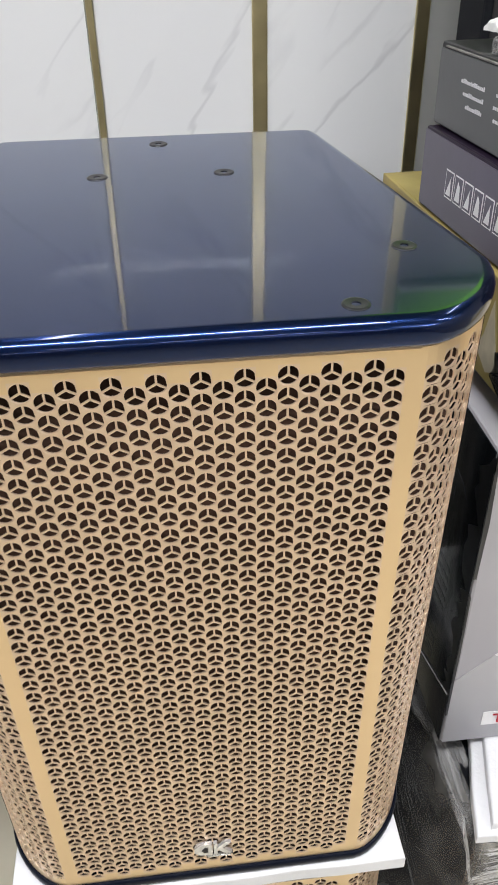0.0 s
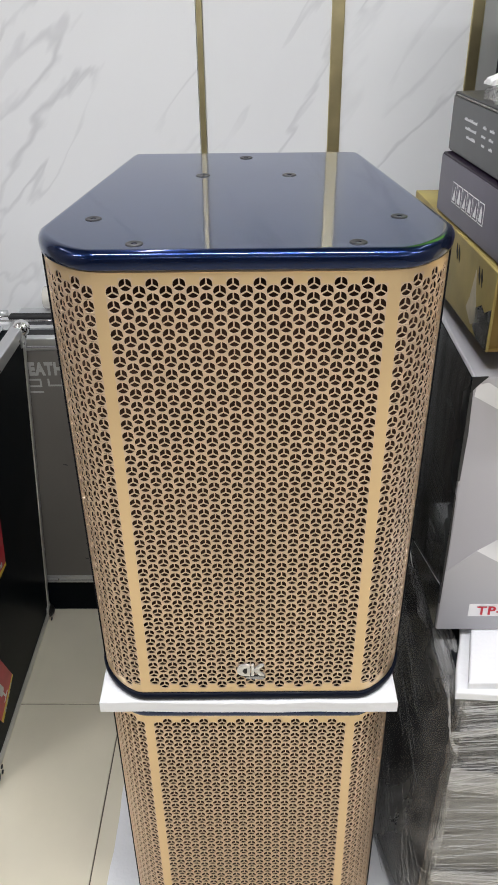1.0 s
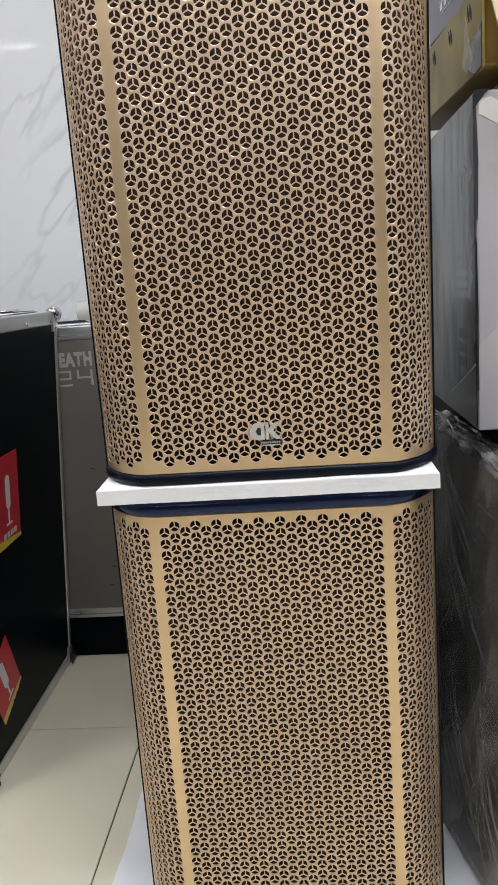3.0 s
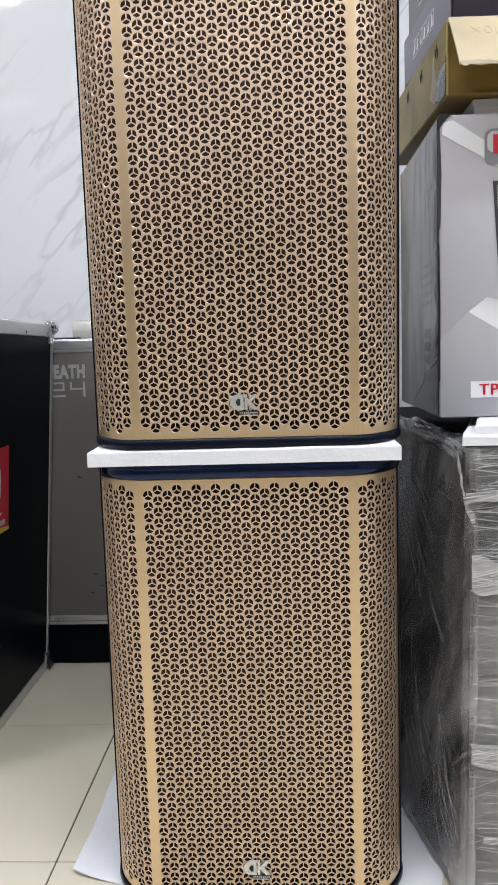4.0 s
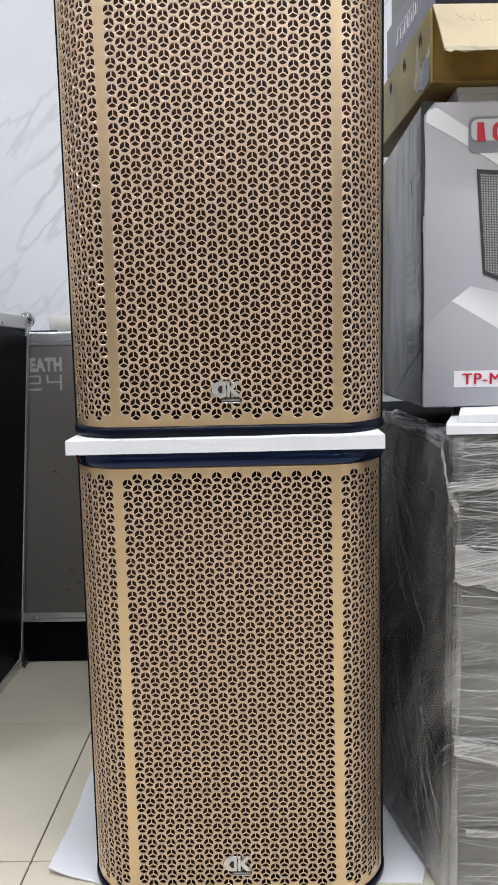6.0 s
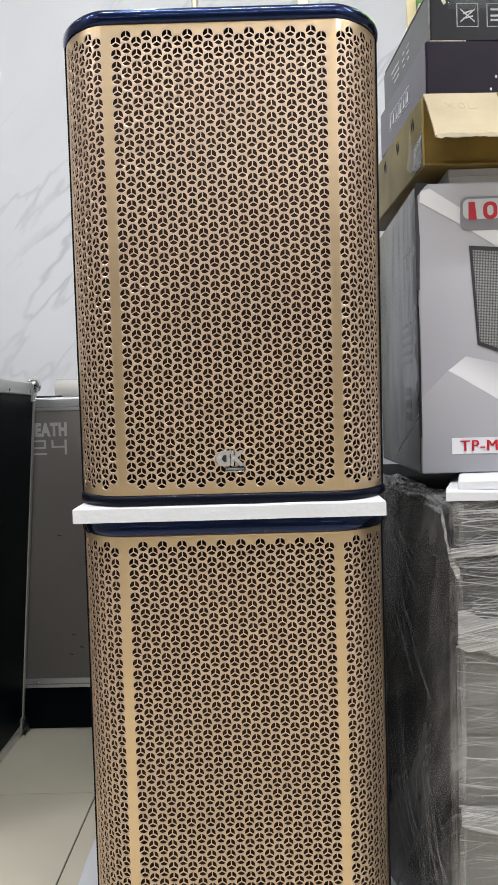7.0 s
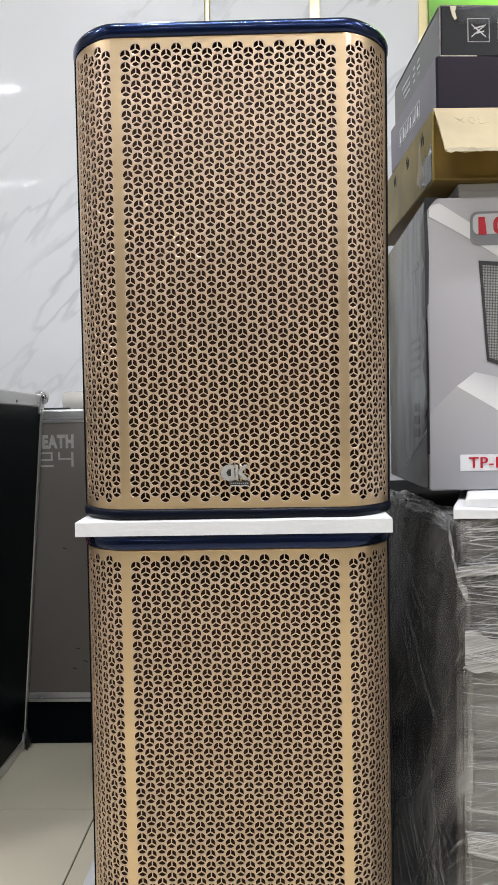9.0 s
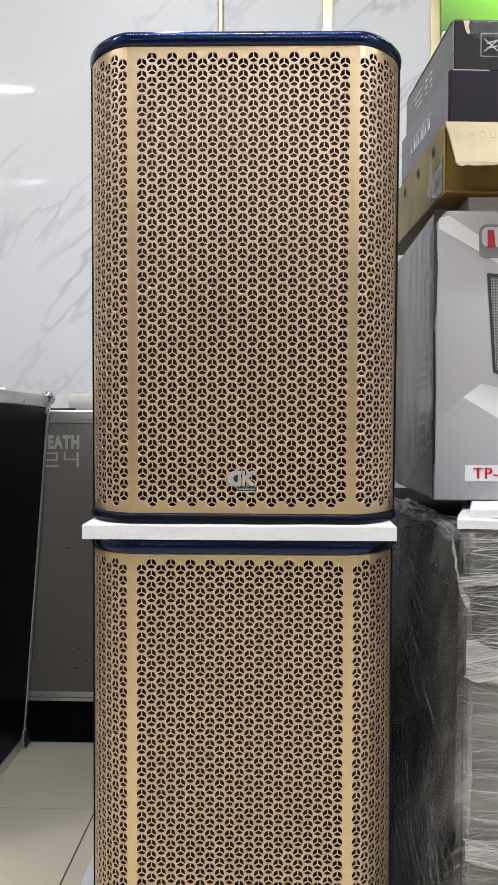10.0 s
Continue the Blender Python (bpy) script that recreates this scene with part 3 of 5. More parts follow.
    # bright folded edge along the top of the flat front
    for z, d in ((0.6926, 1),):
        a, b = -0.1635, 0.1635
        low = [spot(a, z - d * 0.0008, -0.0001), spot(b, z - d * 0.0008, -0.0001)]
        mid = [spot(a, z, -0.0009), spot(b, z, -0.0009)]
        top = [spot(a, z + d * 0.0016, 0.0006), spot(b, z + d * 0.0016, 0.0006)]
        for p, q in ((low, mid), (mid, top)):
            f = (p[0], p[1], q[1], q[0])
            faces.append(f if d > 0 else f[::-1])
    me = bpy.data.meshes.new("grille")
    me.from_pydata(verts, [], faces)
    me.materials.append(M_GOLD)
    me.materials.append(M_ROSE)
    # punched cells take the gold with the rim light in its colour
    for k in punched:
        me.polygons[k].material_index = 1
    return me


def side_panel(s):
    """Cabinet side that starts a little proud of the grille's edge."""
    face = [bez(t) for t in (0.89, 0.93, 0.97, 1.0)] + [Vector((0.208, 0.276)), Vector((0.1765, 0.460))]
    outer, inner = [], []
    for k, p in enumerate(face):
        d = (face[min(k + 1, len(face) - 1)] - face[max(k - 1, 0)]).normalized()
        n = Vector((d.y, -d.x))
        outer.append(p + n * 0.0022)
        inner.append(p - n * 0.011)
    pts = [(s * p.x, p.y) for p in outer + inner[::-1]]
    return plate(pts, SPH - 0.0375, "z", 0.0155)


def screw(x, y, z, cap):
    bm = bmesh.new()
    prof = [(0.0, -0.003), (0.0035, -0.003), (0.0035, 0.0006), (0.0085, 0.0010), (0.0098, 0.0006), (0.0102, 0.0)]
    seg = 18
    rings = []
    for q, h in prof[1:]:
        rings.append([bm.verts.new((q * math.cos(2 * math.pi * i / seg), q * math.sin(2 * math.pi * i / seg), h)) for i in range(seg)])
    c = bm.faces.new(rings[0])
    for a, b in zip(rings, rings[1:]):
        for i in range(seg):
            bm.faces.new((a[i], b[i], b[(i + 1) % seg], a[(i + 1) % seg]))
    bmesh.ops.recalc_face_normals(bm, faces=bm.faces)
    ob = part("screw", bm, M_STEEL, cap, "black countersunk socket screw")
    ob.matrix_basis = pose(x, y, z)
    return ob


def badge(parent):
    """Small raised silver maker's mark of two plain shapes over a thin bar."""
    b = part("badge", box(-0.0085, 0.0225, -0.0030, -0.0005, 0.0495, 0.0548, 0.0006), M_DARKPRINT, parent, "dark strip under a silver mark")
    # added silver bar stands in for the highlight line below the strip
    part("mark", box(-0.0065, 0.0205, -0.0034, -0.0006, 0.0474, 0.0490, 0.0006), M_SILVER, b)
    left = [(-0.0005, 0.0565), (-0.0005, 0.0795)] + [(-0.0095 + 0.0115 * math.cos(radians(a)), 0.068 + 0.0115 * math.sin(radians(a))) for a in range(90, 271, 20)]
    part("mark", plate(left[::-1], 0.004, "y", -0.005), M_SILVER, b, "silver rounded mark")
    hole = [(-0.0055, 0.0630), (-0.0055, 0.0730), (-0.0095, 0.0730), (-0.0125, 0.068), (-0.0095, 0.0630)]
    part("mark_inset", plate(hole, 0.0012, "y", -0.0056), M_DARK, b)
    part("mark", plate([(0.0010, 0.0565), (0.0052, 0.0565), (0.0052, 0.0795), (0.0010, 0.0795)], 0.004, "y", -0.005), M_SILVER, b)
    part("mark", plate([(0.0054, 0.0660), (0.0140, 0.0565), (0.0215, 0.0565), (0.0108, 0.0685), (0.0208, 0.0795), (0.0138, 0.0795), (0.0054, 0.0705)], 0.004, "y", -0.005), M_SILVER, b)
    for i in range(9):
        part("mark", box(-0.0065 + i * 0.003, -0.0045 + i * 0.003, -0.0036, -0.003, 0.0511, 0.0531), M_SILVER, b)


def loudspeaker():
    t = thing("loudspeaker", 0, 0, 0.003, "gold perforated loudspeaker with dark blue cabinet, standing on floor foam", "loudspeaker", "stacked loudspeakers")
    part("baffle", stacked([(-0.013, 0.012), (-0.013, 0.70)]), M_FOAMBLACK, t, "black foam behind the grille")
    g = new("grille", grille_mesh())
    g.parent = t
    tagged(g, "champagne gold perforated metal grille with plain vertical bands")
    for s in (-1, 1):
        part("side_panel", side_panel(s), M_SIDE, t, "blue-black painted side")
    part("back_panel", box(-0.163, 0.163, 0.458, 0.4695, 0.0165, SPH - 0.0225), M_BLUE, t)
    top = [(0.0, 0.6945), (0.0020, 0.6953), (0.0032, 0.6972), (0.0040, 0.7000), (0.0042, 0.7032)]
    top += [(-0.0068 + 0.0110 * math.cos(radians(a)), 0.7055 + 0.0110 * math.sin(radians(a))) for a in (10, 20, 30, 42, 54, 66, 78, 90)]
    cap = part("top_cap", stacked(top), M_BLUE, t, "glossy dark blue lacquered top with rounded rim")
    low = [(-0.0005, 0.0), (0.0024, 0.0010), (0.0040, 0.0036), (0.0042, 0.0075), (0.0036, 0.0120), (0.0015, 0.0148)]
    part("bottom_cap", stacked(low), M_BASE, t, "satin blue-black base rim")
    for x, y in ((-0.182, 0.118), (0.182, 0.117), (-0.122, 0.0235), (0.122, 0.0225), (-0.061, 0.323), (0.061, 0.322), (0.0, 0.431)):
        screw(x, y, SPH, cap)
    badge(t)
    return t


lower = loudspeaker()
upper = copy_thing(lower, pose(0.003, -0.005, 0.743, 1.6, 0.2, 0.7))
tagged(upper, "gold perforated loudspeaker with dark blue cabinet, stacked on white foam")

# foam pad between them


def slab(x0, x1, y0, y1, z0, z1, rough, nx, ny, seed, soft=1.0):
    """Soft sheet with a rounded rim and slightly uneven faces."""
    bm = bmesh.new()
    top, bot = [], []
    h = z1 - z0
    rim = (0.0, 0.10 * h * soft, 0.30 * h * soft, 0.65 * h * soft)
    drop = (0.45 * h * soft, 0.22 * h * soft, 0.08 * h * soft, 0.0)

    def ticks(a, b, n):
        inner = [a + rim[3] + (b - a - 2 * rim[3]) * k / (n - 6) for k in range(1, n - 6)]
        return [a + q for q in rim] + inner + [b - q for q in rim[::-1]]
    xs, ys = ticks(x0, x1, nx), ticks(y0, y1, ny)
    for j, y in enumerate(ys):
        for i, x in enumerate(xs):
            edge = min(i, nx - i, j, ny - j, 3)
            wob = rough * noise.noise(Vector((x * 14 + seed, y * 14, seed)))
            top.append(bm.verts.new((x + wob, y + wob, z1 - drop[edge] + wob * 0.4)))
            bot.append(bm.verts.new((x + wob, y + wob, z0)))
    w = nx + 1
    for j in range(ny):
        for i in range(nx):
            k = j * w + i
            f = bm.faces.new((top[k], top[k + 1], top[k + w + 1], top[k + w]))
            f.smooth = True
            bm.faces.new((bot[k], bot[k + w], bot[k + w + 1], bot[k + 1]))
    for i in range(nx):
        bm.faces.new((bot[i], bot[i + 1], top[i + 1], top[i]))
        k = ny * w + i
        bm.faces.new((bot[k + 1], bot[k], top[k], top[k + 1]))
    for j in range(ny):
        k = j * w
        bm.faces.new((bot[k + w], bot[k], top[k], top[k + w]))
        k = j * w + nx
        bm.faces.new((bot[k], bot[k + w], top[k + w], top[k]))
    return bm


pad = slab(-0.234, 0.231, -0.012, 0.50, 0.7198, 0.7425, 0.0025, 30, 24, 2.0, 0.3)
for v in pad.verts:
    if v.co.z > 0.725:
        v.co.z += 0.027 * max(0.0, v.co.y)
tagged(part("foam_pad", pad, M_FOAM),
       "thick white foam pad between the stacked loudspeakers", "foam pad")
sheet = slab(-0.322, 0.300, 0.046, 0.52, 0.0005, 0.003, 0.004, 40, 30, 5.0)
for v in sheet.verts:
    if v.co.x > 0.22:
        v.co.x += 0.30 * (v.co.y - 0.046) * (v.co.x - 0.22) / 0.08 if v.co.y < 0.20 else 0.0462 * (v.co.x - 0.22) / 0.08
    if v.co.x < -0.22:
        q = (-0.22 - v.co.x) / 0.1
        near = max(0.0, 1.0 - (v.co.y - 0.046) / 0.16)
        v.co.y += 0.028 * q * near
        v.co.z += 0.010 * q * q * near
tagged(part("foam_sheet", sheet, M_FOAM),
       "thin white foam sheet under the lower loudspeaker", "foam sheet")

# ---- flight cases ----


black = thing("flight_case", -0.643, 0.965, 0, "tall black flight case with aluminium edges and chrome corners", "flight case", "flight cases")
LEAN = 0.075 / 0.98


def lean(bm):
    for v in bm.verts:
        v.co.x += LEAN * v.co.z
    return bm


CL, CH, CWID = 0.60, 0.975, 0.62
part("body", lean(box(-CWID, -0.003, -CL + 0.003, -0.003, 0.004, CH - 0.004)), M_BLACK, black, "black laminate panels")
# edge rails on the right face, top and back
part("edge_rail", lean(box(-0.030, 0.0, -CL, 0.0, CH - 0.034, CH, 0.003)), M_ALU, black, "aluminium edge rail")
part("edge_rail", lean(box(-0.020, 0.0, -CL, 0.0, 0.0, 0.030, 0.003)), M_ALU, black)
part("edge_rail", lean(box(-0.022, 0.001, -0.016, 0.001, 0.03, CH - 0.034, 0.003)), M_ALU, black)
part("edge_rail", lean(box(-0.022, 0.001, -CL - 0.001, -CL + 0.022, 0.03, CH - 0.034, 0.003)), M_ALU, black)
part("edge_rail", lean(box(-CWID, -0.03, -0.03, 0.001, CH - 0.034, CH, 0.003)), M_ALU, black)
part("edge_rail", lean(box(-CWID, -0.03, -CL - 0.001, -CL + 0.03, CH - 0.034, CH, 0.003)), M_ALU, black)
for y, z in ((-0.006, CH - 0.008), (-CL + 0.006, CH - 0.008), (-CL + 0.004, 0.020), (-0.004, 0.020)):
    c = ball(0.022, -0.006, y, z, 1, 1, 1)
    for k in (-1, 1):
        ball(0.006, 0.012, y + (0.026 if y < -0.3 else -0.026), z - 0.01 * k, 0.4, 1, 1, c)
    part("corner", lean(c), M_CHROME if z > 0.5 else M_STEEL, black, "rounded chrome corner" if z > 0.5 else "dark metal corner")
for y0, y1, z0, z1 in ((-0.034, 0.002, CH - 0.052, CH - 0.006), (-0.030, 0.002, 0.006, 0.050), (-CL - 0.002, -CL + 0.040, 0.006, 0.050)):
    part("corner_plate", lean(box(-0.020, 0.0026, y0, y1, z0, z1, 0.0025)), M_ALU, black, "pressed metal corner plate")
    part("rivet", lean(ball(0.0042, 0.003, (y0 + y1) / 2 - 0.006, z0 + 0.010, 0.5, 1, 1)), M_CHROME, black)
for y in (-0.42, -0.22, -0.05):
    part("rivet", lean(ball(0.0045, 0.0, y, CH - 0.024, 0.5, 1, 1)), M_CHROME, black)
latch = part("latch", lean(box(-0.115, -0.043, -0.19, -0.02, CH, CH + 0.004, 0.002)), M_ALU, black, "recessed butterfly latch")
# black inlays paint the shade inside the latch dishes
part("latch_recess", lean(box(-0.108, -0.050, -0.075, -0.026, CH + 0.004, CH + 0.0052)), M_DARK, latch)
part("latch_recess", lean(box(-0.108, -0.050, -0.185, -0.125, CH + 0.004, CH + 0.0052)), M_DARK, latch)
part("latch_wing", lean(box(-0.085, -0.065, -0.165, -0.085, CH + 0.0053, CH + 0.012, 0.003)), M_CHROME, latch)


def sticker(y, z, w, h, turn, parent):
    """Red packet label with a white microphone shape and small unreadable lines."""
    bm = plate([(-w / 2, -h / 2), (w / 2, -h / 2), (w / 2, h / 2), (-w / 2, h / 2)], 0.0012, "x", 0.0)
    s = part("sticker", bm, M_RED, parent, "glossy red label with white drawing and yellow corner")
    s.matrix_basis = pose(LEAN * z + 0.0006, y, z, 0, 0, 0) @ pose(0, 0, 0, 0, math.degrees(math.atan(LEAN)), 0) @ pose(0, 0, 0, turn, 0, 0)

    def mark(pts, m):
        part("print", plate(pts, 0.0006, "x", 0.0013), m, s)
    mark(round_rect(-0.012, 0.012, -0.02, 0.055, 0.011), M_WHITEPRINT)
    mark([(-0.003, -0.05), (0.003, -0.05), (0.003, -0.021), (-0.003, -0.021)], M_WHITEPRINT)
    mark([(-0.016, -0.056), (0.016, -0.056), (0.016, -0.051), (-0.016, -0.051)], M_WHITEPRINT)
    for k in range(4):
        mark([(-0.035 + k * 0.02, -0.082), (-0.021 + k * 0.02, -0.082), (-0.021 + k * 0.02, -0.070), (-0.035 + k * 0.02, -0.070)], M_PALEPRINT)
    mark([(-w / 2, -h / 2), (w / 2, -h / 2), (w / 2, -h / 2 + 0.008), (-w / 2, -h / 2 + 0.02)], M_YELLOW)
    return s


sticker(-0.965 + 0.562, 0.585, 0.13, 0.20, 0, black)
sticker(-0.965 + 0.485, 0.20, 0.12, 0.16, 28, black)

grey = thing("flight_case", -0.20, 0.976, 0, "grey flight case with aluminium edges over a plain black block", "flight case", "flight cases")
part("body", box(-0.44, 0.30, 0.002, 0.215, 0.125, 0.928), M_GREY, grey, "dull grey laminate panels")
# plain black block fills the gap between case body and floor
part("base_block", box(-0.475, 0.28, 0.012, 0.21, 0.0, 0.124, 0.004), M_BLACK, grey, "plain black block below the body")
for z0, z1 in ((0.897, 0.932), (0.121, 0.148)):
    part("edge_rail", box(-0.442, 0.302, -0.001, 0.03, z0, z1, 0.003), M_ALU, grey, "aluminium edge rail")
    part("rail_groove", box(-0.44, 0.30, -0.0022, -0.0008, z0 + 0.010, z0 + 0.013), M_MIDPRINT, grey)
part("edge_rail", box(-0.442, 0.302, 0.03, 0.217, 0.926, 0.931, 0.001), M_ALU, grey)
# black strip laid on the lid paints the shade of its recess
part("lid_recess", box(-0.385, 0.25, 0.022, 0.056, 0.931, 0.9325, 0.0005), M_DARK, grey, "lid recess drawn as a flat black strip")
part("lid_seam", box(-0.40, 0.295, 0.085, 0.108, 0.931, 0.9345, 0.001), M_STEEL, grey, "dark metal seam along the top")
part("lid_rail", box(-0.44, 0.295, 0.060, 0.082, 0.931, 0.936, 0.002), M_ALU, grey)
grip = part("lid_handle", box(-0.452, -0.335, 0.122, 0.150, 0.9325, 0.943, 0.004, 3), M_DARK, grey, "black rubber grip")
wire = bpy.data.curves.new("handle_wire", "CURVE")
wire.dimensions, wire.bevel_depth, wire.bevel_resolution = "3D", 0.0028, 3
sp = wire.splines.new("POLY")
bend = [(-0.455, 0.138, 0.938), (-0.470, 0.137, 0.938), (-0.480, 0.132, 0.936), (-0.482, 0.124, 0.9345), (-0.470, 0.116, 0.9340), (-0.33, 0.113, 0.9340), (-0.318, 0.120, 0.9345), (-0.322, 0.134, 0.936), (-0.335, 0.138, 0.938)]
sp.points.add(len(bend) - 1)
for p, co in zip(sp.points, bend):
    p.co = (*co, 1)
wire.materials.append(M_CHROME)
new("handle_wire", wire).parent = grip
part("strap", box(-0.526, -0.496, 0.125, 0.180, 0.931, 0.946, 0.004), M_YELLOW, grey, "yellow plastic block on the lid")
part("strap_rod", tube(0.009, 0.034, 14), M_ALU, grey).location = (-0.494, 0.150, 0.9405)
for x in (-0.40, -0.14, 0.2):
    for z in (0.912, 0.135):
        part("rivet", ball(0.004, x, -0.001, z, 1, 0.5, 1), M_CHROME, grey)
# stencilled letters and a number of straight strokes
word = lettering("EATH", 0.0480, grey, M_PRINT, -0.3810, 0.0012, 0.8295)
word.data.offset, word.data.space_character = 0.0027, 1.16
word.scale = (0.68, 1.0, 1.0)


def stroke(x0, x1, z0, z1):
    part("stencil", plate([(x0, z0), (x1, z0), (x1, z1), (x0, z1)], 0.0006, "y", 0.0012), M_PRINT, grey)


stroke(-0.390, -0.352, 0.812, 0.817)
stroke(-0.357, -0.352, 0.798, 0.812)
stroke(-0.390, -0.352, 0.793, 0.798)
stroke(-0.390, -0.385, 0.781, 0.793)
stroke(-0.390, -0.350, 0.776, 0.781)
stroke(-0.336, -0.331, 0.795, 0.817)
stroke(-0.331, -0.300, 0.795, 0.800)
stroke(-0.300, -0.294, 0.776, 0.817)
for x, z in ((-0.30, 0.27), (-0.28, 0.235), (-0.31, 0.215), (-0.33, 0.55)):
    part("scuff", plate([(x, z), (x + 0.012, z - 0.003), (x + 0.012, z), (x, z + 0.003)], 0.0004, "y", 0.0014), M_DARKPRINT, grey)

roll = thing("film_roll", -0.57, 1.184, 0.9635, "part-used clear plastic film roll lying on the grey case", "film roll")
part("film", tube(0.0305, 0.40, 28, 0.012, 0.0015), M_ROLL, roll, "wound clear film")
part("core", tube(0.0118, 0.403, 20, 0.0095), M_CORECARD, roll, "brown cardboard core").location = (-0.002, 0, 0)

# ---- wrapped speaker stack ----
wrapped = thing("wrapped_cabinet", 0.333, 0.0, 0, "black speaker cabinet wrapped in wrinkled clear stretch film on the floor", "wrapped speaker", turn=(0, 0, 5.0))
WX, WY, WZ = 0.44, 0.86, 0.735


def pulled(bm):
    """The film draws the side out towards the floor at the back, and in along the top."""
    for v in bm.verts:
        k = max(0.0, min(1.0, 1.0 - v.co.x / WX))
        low = 1.0 - v.co.z / WZ
        v.co.x += k * (min(max(v.co.y, 0.0), 0.62) * (0.055 - 0.19 * low) - 0.007 * low)
    return bm


core = box(0.010, WX - 0.006, 0.008, WY, 0.004, WZ - 0.004)
bmesh.ops.subdivide_edges(core, edges=core.edges[:], cuts=14, use_grid_fill=True)
part("cabinet", pulled(core), M_CABINET, wrapped, "black painted cabinet")
part("front_panel", box(0.008, WX - 0.012, 0.004, 0.0085, 0.02, 0.53, 0.002), M_GREYFRONT, wrapped, "grey front under the film")
# black plate paints the shade inside the handle opening
part("handle_recess", pulled(box(0.0005, 0.0065, 0.10, 0.19, 0.60, 0.635, 0.001)), M_DARK, wrapped, "handle recess drawn as a black plate")


def film_wall(axis, a0, a1, z0, z1, na, nz, at, amp, freq, seed):
    """A sheet of film pulled over one face, with real wrinkles."""
    bm = bmesh.new()
    grid = []
    for j in range(nz + 1):
        row = []
        for i in range(na + 1):
            a, z = a0 + (a1 - a0) * i / na, z0 + (z1 - z0) * j / nz
            q = Vector(((a + (0.35 * z if axis == "x" else 0.0)) * freq[0] + seed, z * freq[1], seed))
            d = amp * (noise.noise(q) + (0.5 * noise.noise(q * 2.3) + 0.25 * noise.noise(q * 5.1) if axis == "y" else 0.25 * noise.noise(q * 2.3)))
            edge = min(i, na - i, j, nz - j)
            d *= min(1, edge / 2)
            row.append(bm.verts.new((a, at - abs(d), z) if axis == "y" else (at - abs(d), a, z)))
        grid.append(row)
    for j in range(nz):
        for i in range(na):
            q = (grid[j][i], grid[j][i + 1], grid[j + 1][i + 1], grid[j + 1][i])
            f = bm.faces.new(q if axis == "y" else q[::-1])
            f.smooth = True
    return bm


part("film", film_wall("y", 0.0, WX, 0.002, WZ, 60, 160, 0.001, 0.0018, (5, 16), 1.0), M_FILM, wrapped, "wrinkled milky stretch film")
part("film", pulled(film_wall("x", 0.0, WY, 0.002, WZ, 90, 60, 0.001, 0.012, (4.0, 2.4), 4.0)), M_FILMSIDE, wrapped, "clear glossy stretch film")


def film_band(pts, width, seed, n=60):
    """A bunched ribbon of film running over the front and round the corner."""
    bm = bmesh.new()
    rows = []
    for i in range(n + 1):
        f = i / n * (len(pts) - 1)
        k = min(int(f), len(pts) - 2)
        p = Vector(pts[k]).lerp(Vector(pts[k + 1]), f - k)
        row = []
        for j in range(9):
            v = (j / 8 - 0.5) * width * (1 + 0.25 * noise.noise(Vector((i * 0.15, seed, 0))))
            d = 0.0035 * abs(noise.noise(Vector((i * 0.08, j * 0.9, seed)))) + 0.002
            row.append(bm.verts.new((p.x - (d if p.x < 0.001 else 0), p.y - d, p.z + v)))
        rows.append(row)
    for a, b in zip(rows, rows[1:]):
        for j in range(8):
            f = bm.faces.new((a[j], b[j], b[j + 1], a[j + 1]))
            f.smooth = True
    return bm


part("film_band", film_band([(0.001, -0.004, 0.546), (0.12, -0.006, 0.515), (0.44, -0.006, 0.46)], 0.055, 1.0), M_FILMBAND, wrapped, "whitish bunched film band")
part("film_band", film_band([(0.001, -0.004, 0.262), (0.15, -0.006, 0.215), (0.44, -0.006, 0.16)], 0.034, 3.0), M_FILMBAND, wrapped)
part("film_band", film_band([(-0.006, -0.006, 0.660), (0.15, -0.007, 0.668), (0.44, -0.006, 0.64)], 0.016, 6.0), M_FILMBAND, wrapped)
part("film_band", film_band([(-0.005, 0.04, 0.72), (-0.012, -0.002, 0.69), (-0.008, -0.008, 0.655), (0.004, -0.009, 0.625)], 0.020, 9.0), M_FILMBAND, wrapped)
part("film_band", film_band([(0.02, -0.005, 0.12), (0.2, -0.006, 0.10), (0.44, -0.006, 0.13)], 0.012, 12.0), M_FILMBAND, wrapped)


def corner_film(seed, n=70):
    """The film rounds the front corner, a little slack, from the side on to the front."""
    bm = bmesh.new()
    rows = []
    for j in range(n + 1):
        z = 0.003 + (WZ - 0.006) * j / n
        r = 0.014 + 0.004 * noise.noise(Vector((z * 9, seed, 0)))
        row = []
        for i in range(7):
            a = radians(90 * i / 6)
            d = 0.0035 + 0.0015 * noise.noise(Vector((z * 40, i * 0.7, seed)))
            row.append(bm.verts.new((r - (r + d) * math.cos(a), r - (r + d) * math.sin(a), z)))
        rows.append(row)
    for a, b in zip(rows, rows[1:]):
        for i in range(6):
            bm.faces.new((a[i], a[i + 1], b[i + 1], b[i])).smooth = True
    return bm


part("film_corner", pulled(corner_film(3.0)), M_FILMSIDE, wrapped, "glossy film drawn round the corner")


